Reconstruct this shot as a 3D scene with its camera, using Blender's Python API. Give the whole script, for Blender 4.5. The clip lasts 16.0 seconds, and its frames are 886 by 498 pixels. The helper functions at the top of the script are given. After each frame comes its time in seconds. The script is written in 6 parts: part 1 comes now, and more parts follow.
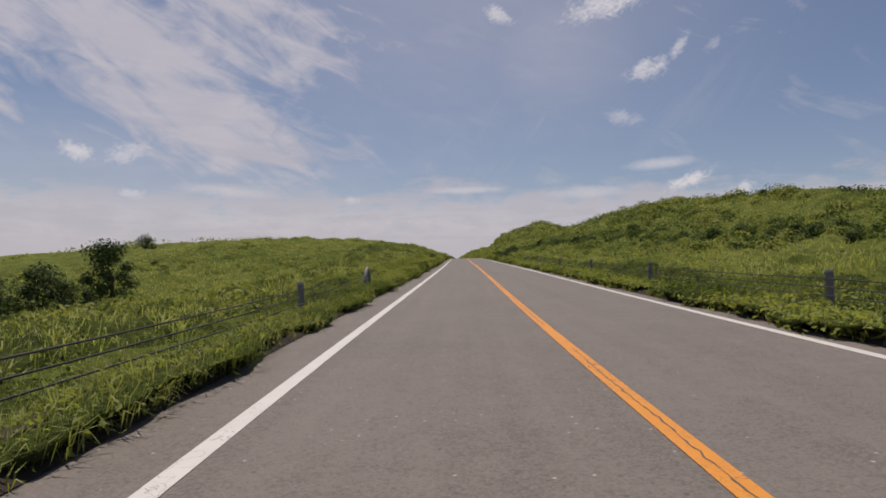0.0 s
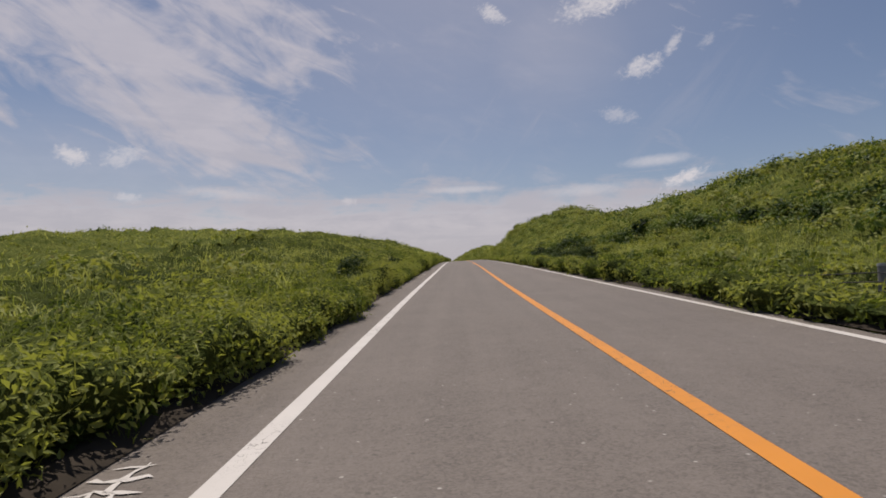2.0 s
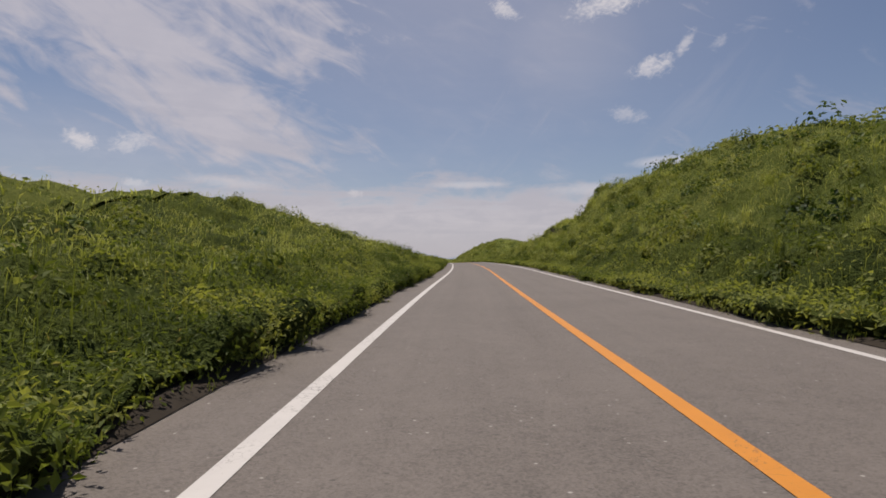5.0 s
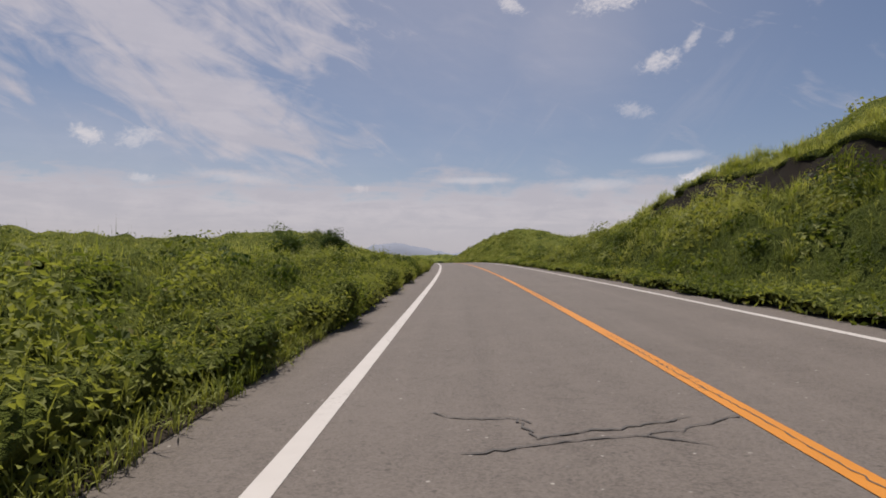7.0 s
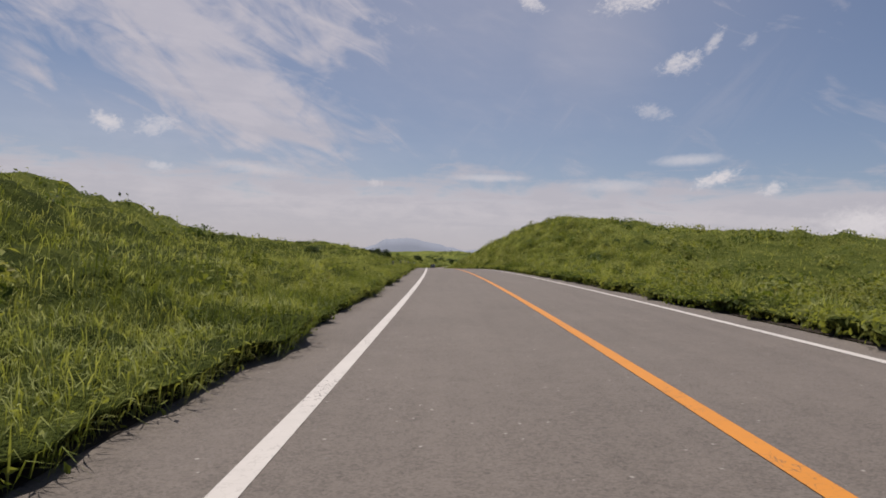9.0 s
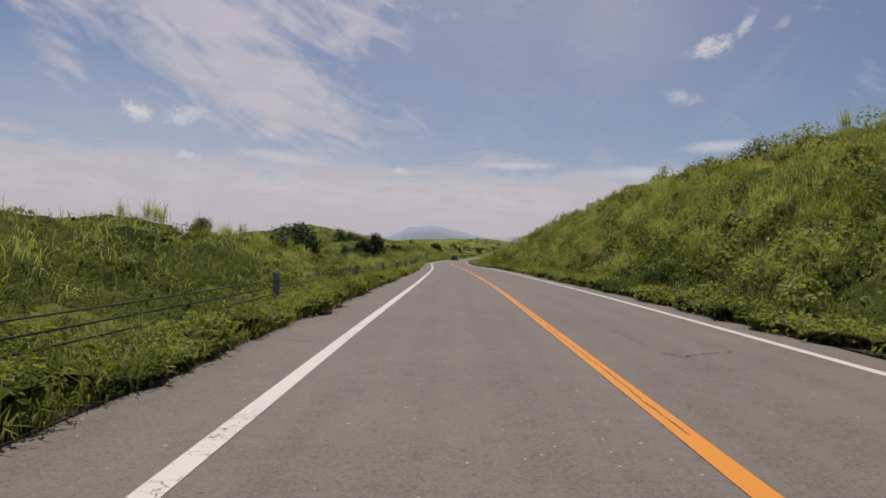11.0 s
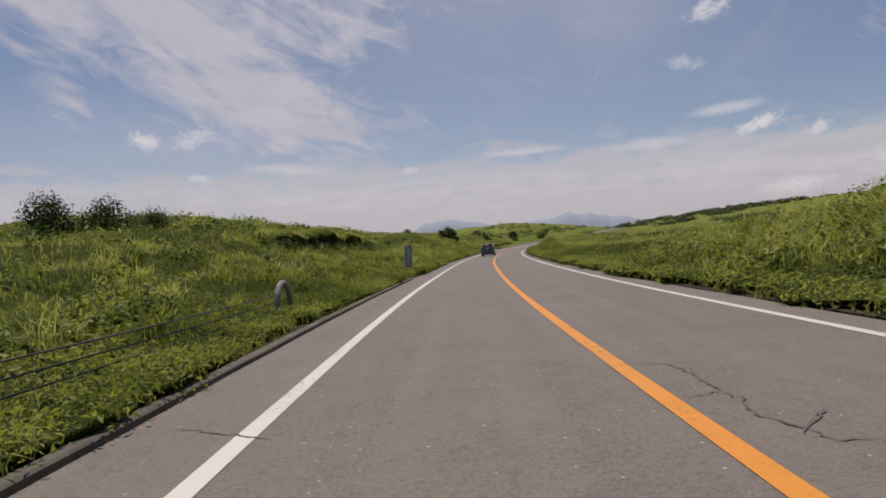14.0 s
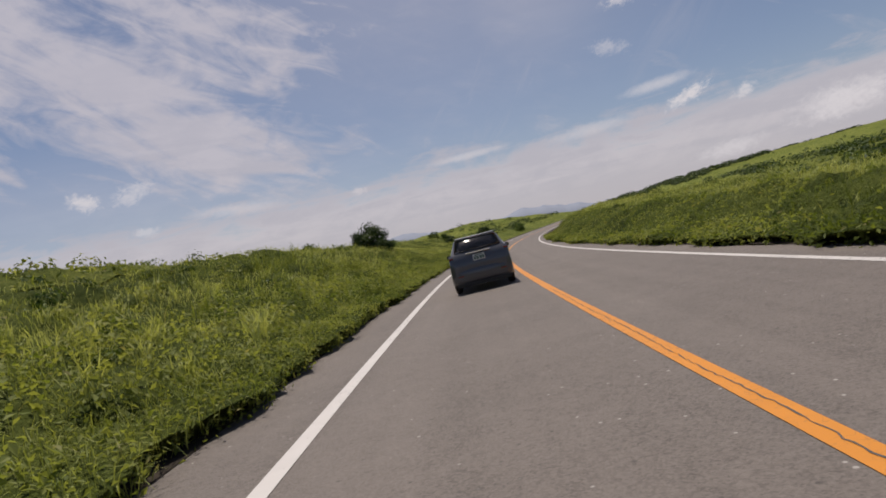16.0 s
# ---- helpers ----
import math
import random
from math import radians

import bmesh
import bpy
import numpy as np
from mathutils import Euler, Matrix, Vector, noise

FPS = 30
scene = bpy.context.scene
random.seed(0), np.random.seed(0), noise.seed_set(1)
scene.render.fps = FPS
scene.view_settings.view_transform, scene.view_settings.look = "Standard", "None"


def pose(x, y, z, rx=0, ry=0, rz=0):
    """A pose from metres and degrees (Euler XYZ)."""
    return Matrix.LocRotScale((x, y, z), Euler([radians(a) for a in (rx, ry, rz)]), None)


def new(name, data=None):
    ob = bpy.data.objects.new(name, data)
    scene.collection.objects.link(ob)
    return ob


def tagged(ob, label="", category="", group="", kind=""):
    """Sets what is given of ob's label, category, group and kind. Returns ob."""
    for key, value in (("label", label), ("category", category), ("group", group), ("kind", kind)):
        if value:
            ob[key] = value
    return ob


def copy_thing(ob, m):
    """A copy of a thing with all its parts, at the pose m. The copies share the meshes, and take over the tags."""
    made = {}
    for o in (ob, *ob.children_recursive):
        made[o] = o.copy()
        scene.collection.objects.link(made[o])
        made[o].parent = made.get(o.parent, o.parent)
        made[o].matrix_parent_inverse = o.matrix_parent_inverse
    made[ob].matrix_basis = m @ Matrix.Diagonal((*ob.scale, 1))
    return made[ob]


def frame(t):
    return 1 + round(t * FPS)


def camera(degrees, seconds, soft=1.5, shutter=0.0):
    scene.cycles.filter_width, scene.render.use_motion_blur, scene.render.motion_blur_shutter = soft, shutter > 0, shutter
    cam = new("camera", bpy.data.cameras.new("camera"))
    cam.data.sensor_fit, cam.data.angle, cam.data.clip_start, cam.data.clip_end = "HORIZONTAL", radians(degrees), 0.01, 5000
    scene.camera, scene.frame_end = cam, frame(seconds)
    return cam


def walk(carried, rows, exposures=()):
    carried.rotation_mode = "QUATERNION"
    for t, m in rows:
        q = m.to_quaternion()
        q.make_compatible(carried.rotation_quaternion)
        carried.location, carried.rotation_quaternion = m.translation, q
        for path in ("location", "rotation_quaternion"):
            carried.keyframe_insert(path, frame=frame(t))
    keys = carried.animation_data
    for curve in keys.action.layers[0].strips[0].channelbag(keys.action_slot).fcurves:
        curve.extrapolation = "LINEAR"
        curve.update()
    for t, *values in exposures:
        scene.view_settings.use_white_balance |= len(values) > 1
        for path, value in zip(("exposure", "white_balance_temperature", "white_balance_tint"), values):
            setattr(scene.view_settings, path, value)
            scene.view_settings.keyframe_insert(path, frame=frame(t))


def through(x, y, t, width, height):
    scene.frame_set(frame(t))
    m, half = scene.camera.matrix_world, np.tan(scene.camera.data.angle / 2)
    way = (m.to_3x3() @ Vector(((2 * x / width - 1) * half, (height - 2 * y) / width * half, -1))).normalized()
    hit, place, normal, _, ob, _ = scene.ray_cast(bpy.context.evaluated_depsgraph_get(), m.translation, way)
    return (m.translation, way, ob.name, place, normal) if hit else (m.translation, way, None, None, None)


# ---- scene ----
cam = camera(68.7, 16.0, soft=1.75)
walk(cam, [
    (0.0, pose(-1.46, 0.00, 1.194, 92.53, 0.48, 0.84)),
    (0.5, pose(-1.42, 16.27, 1.762, 92.41, 0.05, 0.99)),
    (1.0, pose(-1.26, 32.52, 2.376, 92.57, 1.66, 1.03)),
    (1.5, pose(-1.09, 48.77, 2.991, 92.61, 1.65, 0.87)),
    (2.0, pose(-0.93, 65.01, 3.600, 92.51, 1.25, 0.64)),
    (2.5, pose(-0.81, 81.26, 4.220, 92.42, 1.10, 0.37)),
    (3.0, pose(-0.57, 97.52, 4.860, 92.37, 0.60, -0.07)),
    (3.5, pose(-0.30, 113.76, 5.503, 92.12, -1.08, 0.20)),
    (4.0, pose(-0.07, 130.01, 6.120, 92.17, -0.44, 0.68)),
    (4.5, pose(0.13, 146.26, 6.679, 92.12, -0.35, 0.87)),
    (5.0, pose(0.27, 162.51, 7.171, 92.04, -0.45, 0.98)),
    (5.5, pose(0.48, 178.77, 7.606, 91.94, -0.64, 1.04)),
    (6.0, pose(0.77, 195.03, 8.010, 91.84, -0.81, 1.10)),
    (6.5, pose(1.07, 211.27, 8.416, 91.74, -0.87, 1.21)),
    (7.0, pose(1.14, 227.48, 8.834, 91.64, -0.68, 1.44)),
    (7.5, pose(1.09, 243.72, 9.245, 91.57, -0.31, 1.55)),
    (8.0, pose(0.95, 259.95, 9.618, 91.41, -1.03, 1.74)),
    (8.5, pose(0.72, 276.17, 9.943, 91.46, -2.14, 2.07)),
    (9.0, pose(0.37, 292.40, 10.233, 91.30, -2.48, 2.54)),
    (9.5, pose(-0.13, 308.62, 10.496, 91.09, -2.57, 3.04)),
    (10.0, pose(-0.80, 324.84, 10.717, 90.82, -2.52, 3.57)),
    (10.5, pose(-1.66, 341.05, 10.873, 90.51, -2.46, 4.15)),
    (11.0, pose(-2.67, 357.26, 10.937, 90.16, -2.48, 4.77)),
    (11.5, pose(-3.79, 373.47, 10.884, 89.66, -2.64, 5.57)),
    (12.0, pose(-5.04, 389.66, 10.739, 89.61, -1.23, 5.98)),
    (12.5, pose(-6.36, 405.85, 10.560, 89.70, 0.14, 6.51)),
    (13.0, pose(-7.78, 422.01, 10.385, 89.62, 1.20, 6.34)),
    (13.5, pose(-9.25, 438.17, 10.231, 89.72, 0.99, 6.71)),
    (14.0, pose(-10.81, 454.36, 10.082, 89.71, 4.00, 6.37)),
    (14.5, pose(-12.00, 470.60, 9.933, 89.86, 9.24, 6.55)),
    (15.0, pose(-13.05, 486.84, 9.804, 90.09, 13.79, 5.42)),
    (15.5, pose(-13.96, 503.09, 9.708, 90.19, 12.98, 3.96)),
    (16.0, pose(-14.42, 519.36, 9.646, 90.22, 13.09, 2.83)),
], exposures=((0.0, 0.0), (4.0, 0.0), (7.5, 0.04), (16.0, 0.02)))

# ---- light ----
SUN_HEIGHT, SUN_TURN = 71.0, 22.0   # degrees up, degrees to the left of the road's first heading
sun = new("sun", bpy.data.lights.new("sun", "SUN"))
sun.data.energy, sun.data.angle, sun.data.color = 4.15, radians(0.55), (1.0, 0.893, 0.785)
to_sun = Vector((-math.sin(radians(SUN_TURN)) * math.cos(radians(SUN_HEIGHT)),
                 math.cos(radians(SUN_TURN)) * math.cos(radians(SUN_HEIGHT)), math.sin(radians(SUN_HEIGHT))))
sun.rotation_mode = "QUATERNION"
sun.rotation_quaternion = to_sun.to_track_quat("Z", "Y")


class Nodes:
    """Short hand for building a node tree."""

    def __init__(self, tree):
        self.tree = tree
        tree.nodes.clear()

    def add(self, kind, **given):
        node = self.tree.nodes.new(kind)
        for key, value in given.items():
            self.put(node.inputs[key], value)
        return node

    def put(self, socket, value):
        if isinstance(value, bpy.types.NodeSocket):
            self.tree.links.new(value, socket)
        else:
            socket.default_value = value

    def math(self, op, a, b=0.0, c=0.0, clamp=False):
        node = self.tree.nodes.new("ShaderNodeMath")
        node.operation, node.use_clamp = op, clamp
        for socket, value in zip(node.inputs, (a, b, c)):
            self.put(socket, value)
        return node.outputs[0]

    def vmath(self, op, a, b=(0, 0, 0)):
        node = self.tree.nodes.new("ShaderNodeVectorMath")
        node.operation = op
        self.put(node.inputs[0], a)
        self.put(node.inputs[1], b)
        return node.outputs["Value"] if op in ("DOT_PRODUCT", "LENGTH", "DISTANCE") else node.outputs[0]

    def noise(self, vector, scale, detail=3.0, rough=0.55, distort=0.0):
        node = self.add("ShaderNodeTexNoise", Vector=vector, Scale=scale, Detail=detail, Roughness=rough, Distortion=distort)
        return node.outputs[0]

    def ramp(self, fac, stops):
        node = self.tree.nodes.new("ShaderNodeValToRGB")
        self.put(node.inputs[0], fac)
        band = node.color_ramp
        while len(band.elements) < len(stops):
            band.elements.new(0.5)
        for e, (pos, col) in zip(band.elements, stops):
            e.position, e.color = pos, (*col, 1) if len(col) == 3 else col
        return node.outputs[0]

    def step(self, value, low, high):
        node = self.tree.nodes.new("ShaderNodeMapRange")
        node.interpolation_type = "SMOOTHSTEP"
        for socket, v in zip(node.inputs, (value, low, high)):
            self.put(socket, v)
        return node.outputs[0]

    def mix(self, fac, a, b, kind="MIX"):
        node = self.tree.nodes.new("ShaderNodeMix")
        node.data_type, node.blend_type = "RGBA", kind
        self.put(node.inputs[0], fac)
        self.put(node.inputs[6], a if isinstance(a, bpy.types.NodeSocket) or len(a) == 4 else (*a, 1))
        self.put(node.inputs[7], b if isinstance(b, bpy.types.NodeSocket) or len(b) == 4 else (*b, 1))
        return node.outputs[2]


def sky():
    world = bpy.data.worlds.new("sky")
    world.use_nodes = True
    scene.world = world
    n = Nodes(world.node_tree)
    blue = n.add("ShaderNodeTexSky")
    blue.sky_type, blue.sun_disc = "NISHITA", False
    blue.sun_elevation, blue.sun_rotation = radians(SUN_HEIGHT), radians(-SUN_TURN)
    blue.altitude, blue.air_density, blue.dust_density, blue.ozone_density = 900.0, 1.0, 1.4, 1.5
    way = n.add("ShaderNodeTexCoord").outputs["Generated"]
    split = n.add("ShaderNodeSeparateXYZ", Vector=way)
    x, y, z = split.outputs
    az = n.math("MULTIPLY", n.math("ARCTAN2", x, y), 180 / math.pi)
    el = n.math("MULTIPLY", n.math("ARCSINE", z), 180 / math.pi)

    def along(turn, stretch, squeeze):
        """Bearing and height turned by some degrees, drawn out one way and packed the other."""
        c, q = math.cos(radians(turn)), math.sin(radians(turn))
        u = n.math("ADD", n.math("MULTIPLY", az, c * stretch), n.math("MULTIPLY", el, q * stretch))
        v = n.math("ADD", n.math("MULTIPLY", az, -q * squeeze), n.math("MULTIPLY", el, c * squeeze))
        return n.add("ShaderNodeCombineXYZ", X=u, Y=v, Z=0.0).outputs[0]

    def patch(centre, size, turn=0.0, soft=1.0):
        """A soft oval in the plane of bearing (degrees to the right) and height (degrees)."""
        c, q = math.cos(radians(turn)), math.sin(radians(turn))
        a, b = n.math("SUBTRACT", az, centre[0]), n.math("SUBTRACT", el, centre[1])
        u = n.math("ADD", n.math("MULTIPLY", a, c / size[0]), n.math("MULTIPLY", b, q / size[0]))
        v = n.math("ADD", n.math("MULTIPLY", a, -q / size[1]), n.math("MULTIPLY", b, c / size[1]))
        r = n.math("SQRT", n.math("ADD", n.math("MULTIPLY", u, u), n.math("MULTIPLY", v, v)))
        return n.math("SUBTRACT", 1.0, n.step(r, 1.0 - soft, 1.0 + soft * 0.4))

    def most(values):
        top = values[0]
        for value in values[1:]:
            top = n.math("MAXIMUM", top, value)
        return top

    def times(value, k):
        return n.math("MULTIPLY", value, k)

    # high ice cloud: a broad sheet combed slantwise, with gaps
    fibre = n.noise(along(-24, 0.10, 0.34), 1.5, 9.0, 0.56, 0.9)
    fleece = n.noise(along(-10, 0.12, 0.2), 1.6, 9.0, 0.6, 0.7)
    sheet = n.math("ADD", times(fibre, 0.62), times(fleece, 0.5))
    body = most([patch((-20.5, 13.0), (13, 5.2), -16), times(patch((-27, 18.5), (15, 5.5), -24), 0.9), times(patch((-18, 21), (13, 7), -12), 0.75),
                 times(patch((-38, 24), (16, 9), -20), 0.9), times(patch((-36, 13), (5, 2.2), -25), 0.45)])
    veil = times(n.step(n.math("ADD", times(sheet, 1.9), times(body, 0.78)), 1.1, 1.78), 0.82)
    # faint slanting wisps over the open blue
    slant = n.noise(along(52, 0.05, 0.24), 1.5, 8.0, 0.6, 0.8)
    open_sky = most([patch((5, 14), (13, 6), 50), times(patch((-4, 21), (12, 9), 20), 0.8), times(patch((20, 15), (9, 5), 40), 0.5)])
    wisp = times(n.math("MULTIPLY", n.step(slant, 0.3, 0.72), open_sky), 0.36)
    thin = n.math("ADD", n.math("MULTIPLY", times(n.step(sheet, 0.5, 0.9), 0.14), n.step(az, 24.0, 4.0)), most([times(patch((1, 25), (26, 16)), 0.3), times(patch((-2, 13), (16, 8)), 0.12), times(patch((-26, 9), (26, 5)), 0.26), times(patch((9, 20), (10, 8)), 0.36)]))
    # the layered bank over the horizon
    layers = n.noise(along(0, 0.055, 0.42), 1.6, 9.0, 0.6, 0.6)
    tufts = n.noise(along(4, 0.22, 0.42), 1.5, 8.0, 0.62, 0.5)
    ragged = n.math("ADD", el, n.math("ADD", times(n.math("SUBTRACT", layers, 0.5), 7.5), times(n.math("SUBTRACT", tufts, 0.5), 4.5)))
    haze = times(n.math("SUBTRACT", 1.0, n.step(ragged, 5.6, 8.6)), 0.86)
    shade = n.math("MULTIPLY", n.step(n.math("ADD", times(layers, 0.6), times(tufts, 0.4)), 0.40, 0.62), n.step(el, 1.0, 5.0))
    edge = n.math("ADD", times(n.noise(along(0, 0.3, 0.42), 2.6, 9.0, 0.66, 1.0), 0.6), times(n.noise(along(20, 0.3, 0.5), 7.5, 6.0, 0.65, 0.6), 0.4))

    def heap(centre, size, dense, turn=0.0, rough=2.6):
        one = n.step(n.math("ADD", patch(centre, size, turn), times(n.math("SUBTRACT", edge, 0.5), rough)), 0.3, 1.15)
        return n.math("MULTIPLY", times(one, dense), n.step(patch(centre, (size[0] * 1.4, size[1] * 1.4), turn, 0.8), 0.0, 0.4))

    heaps = most([heap(*h) for h in (
        ((20.1, 7.9), (2.7, 0.85), 0.95, 18), ((18.0, 9.4), (4.2, 0.75), 0.6, 3, 0.7), ((24.1, 7.0), (1.3, 0.65), 0.75, 22), ((17.0, 17.1), (2.6, 1.1), 0.75, 14), ((19.6, 18.6), (1.8, 0.6), 0.55, 52),
        ((22.2, 18.4), (1.0, 0.6), 0.35, 30), ((13.4, 22.4), (4.6, 1.5), 0.8, 10), ((4.2, 22.3), (1.9, 0.9), 0.7, -24), ((14.9, 13.4), (2.2, 0.9), 0.4, -14), ((-30.4, 9.9), (1.7, 1.0), 0.8, -8),
        ((-26.9, 10.1), (2.2, 1.1), 0.55, 14), ((-8.8, 6.8), (0.9, 0.5), 0.5, 0), ((-26.5, 6.9), (1.5, 0.6), 0.5, 0), ((1.2, 7.7), (5.2, 0.5), 0.5, 1, 0.7), ((12.0, 7.3), (5.5, 0.8), 0.4, 2, 0.9),
        ((-19, 7.4), (6.0, 0.8), 0.4, -3, 1.0), ((30.5, 4.3), (5.0, 1.9), 0.85, 6, 1.8), ((22.3, 2.9), (3.8, 1.0), 0.6, 4, 1.8), ((40, 5.4), (9.0, 3.0), 0.85, 6, 1.8))])
    cover = most([veil, wisp, thin, haze])
    white = n.mix(n.step(el, 2.0, 30.0), n.mix(shade, (5.6, 5.25, 5.75), (6.65, 6.12, 6.48)), (6.42, 6.02, 6.6))
    col = n.mix(cover, n.mix(1.0, blue.outputs[0], (0.95, 0.848, 0.845), "MULTIPLY"), white)
    col = n.mix(heaps, col, (7.9, 7.45, 7.7))
    back = n.add("ShaderNodeBackground", Color=col, Strength=0.085)
    out = n.add("ShaderNodeOutputWorld")
    n.tree.links.new(back.outputs[0], out.inputs[0])


sky()


# ---- materials ----
def material(name):
    m = bpy.data.materials.new(name)
    m.use_nodes = True
    return m, Nodes(m.node_tree)


def finish(n, shader, bump=None, strength=0.5, distance=0.02):
    out = n.add("ShaderNodeOutputMaterial")
    n.tree.links.new(shader, out.inputs[0])
    return out


def bump_of(n, height, strength, distance):
    return n.add("ShaderNodeBump", Height=height, Strength=strength, Distance=distance).outputs[0]


def plain(name, color, rough=0.6, metal=0.0, grain=0.12, scale=30.0, bump=0.15, coat=0.0):
    """A painted or bare surface with a fine grain and blotches."""
    m, n = material(name)
    co = n.add("ShaderNodeTexCoord").outputs["Object"]
    fine, broad = n.noise(co, scale, 4.0), n.noise(co, scale * 0.12, 3.0)
    tone = n.math("ADD", n.math("MULTIPLY", fine, 0.5), n.math("MULTIPLY", broad, 0.5))
    col = n.mix(tone, tuple(c * (1 - grain * 2) for c in color), tuple(min(1, c * (1 + grain * 2)) for c in color))
    s = n.add("ShaderNodeBsdfPrincipled", **{"Base Color": col, "Roughness": n.math("ADD", n.math("MULTIPLY", fine, 0.15), rough - 0.07),
                                             "Metallic": metal, "Coat Weight": coat, "Specular IOR Level": 0.1 if rough > 0.85 else 0.5, "Normal": bump_of(n, fine, bump, 0.002)})
    finish(n, s.outputs[0])
    return m


def asphalt():
    m, n = material("worn_asphalt")
    co = n.add("ShaderNodeTexCoord").outputs["Object"]
    uv = n.add("ShaderNodeUVMap").outputs[0]
    ax = n.add("ShaderNodeSeparateXYZ", Vector=uv).outputs
    stones = n.add("ShaderNodeTexVoronoi", Vector=co, Scale=70.0).outputs["Color"]
    grain = n.noise(co, 160.0, 2.0, 0.7)
    broad = n.noise(co, 0.5, 4.0, 0.6)
    patchy = n.noise(co, 4.0, 4.0, 0.6)
    streak = n.noise(n.add("ShaderNodeCombineXYZ", X=n.math("MULTIPLY", ax[0], 2.2), Y=n.math("MULTIPLY", ax[1], 0.035), Z=0.0).outputs[0], 1.0, 3.0)
    tone = n.math("ADD", n.math("MULTIPLY", n.add("ShaderNodeSeparateColor", Color=stones).outputs[0], 0.22), n.math("MULTIPLY", grain, 0.14))
    tone = n.math("ADD", tone, n.math("ADD", n.math("MULTIPLY", n.noise(co, 24.0, 2.0, 0.7), 0.3), -0.09))
    tone = n.math("ADD", tone, n.math("ADD", n.math("MULTIPLY", broad, 0.2), n.math("ADD", n.math("MULTIPLY", patchy, 0.16), n.math("MULTIPLY", streak, 0.22))))
    col = n.ramp(tone, ((0.28, (0.062, 0.0535, 0.047)), (0.5, (0.137, 0.1185, 0.105)), (0.72, (0.18, 0.157, 0.14)), (0.88, (0.29, 0.265, 0.24))))
    chips = n.add("ShaderNodeTexVoronoi", Vector=co, Scale=9.0)
    pick = n.add("ShaderNodeSeparateColor", Color=chips.outputs["Color"]).outputs
    pale = n.math("MULTIPLY", n.step(chips.outputs[0], 0.15, 0.08), n.step(pick[0], 0.72, 0.8))
    col = n.mix(n.math("MULTIPLY", pale, 0.75), col, (0.42, 0.40, 0.37))
    pit = n.math("MULTIPLY", n.step(chips.outputs[0], 0.2, 0.1), n.step(pick[1], 0.74, 0.82))
    col = n.mix(n.math("MULTIPLY", pit, 0.6), col, (0.05, 0.045, 0.04))
    dark = n.step(n.add("ShaderNodeTexVoronoi", Vector=n.vmath("ADD", co, (3.3, 7.1, 0)), Scale=3.0).outputs[0], 0.06, 0.03)
    col = n.mix(n.math("MULTIPLY", dark, 0.5), col, (0.05, 0.046, 0.043))
    s = n.add("ShaderNodeBsdfPrincipled", **{"Base Color": col, "Roughness": 0.77, "Specular IOR Level": 0.4,
                                             "Normal": bump_of(n, n.math("ADD", grain, stones), 0.5, 0.006)})
    finish(n, s.outputs[0])
    return m


def road_paint(name, color, worn):
    """Thermoplastic road paint: scuffed, with fine cracks through which the asphalt shows."""
    m, n = material(name)
    co = n.add("ShaderNodeTexCoord").outputs["Object"]
    warp = n.vmath("ADD", co, n.vmath("SCALE", n.add("ShaderNodeTexNoise", Vector=co, Scale=5.0).outputs[1]))
    edges = n.add("ShaderNodeTexVoronoi", Vector=warp, Scale=2.6)
    edges.feature = "DISTANCE_TO_EDGE"
    cells = edges.outputs[0]
    where = n.step(n.noise(co, 0.22, 3.0), 0.45, 0.62)
    crack = n.math("MULTIPLY", n.math("SUBTRACT", 1.0, n.step(cells, 0.006, 0.018)), where)
    scuff = n.step(n.noise(co, 26.0, 5.0, 0.7), 0.62, 0.75)
    dirt = n.noise(co, 3.0, 4.0)
    col = n.mix(dirt, tuple(c * 0.82 for c in color), color)
    col = n.mix(n.math("MULTIPLY", scuff, worn), col, (0.16, 0.15, 0.14))
    col = n.mix(crack, col, (0.05, 0.045, 0.04))
    s = n.add("ShaderNodeBsdfPrincipled", **{"Base Color": col, "Roughness": 0.6, "Normal": bump_of(n, n.math("SUBTRACT", dirt, crack), 0.3, 0.004)})
    finish(n, s.outputs[0])
    return m


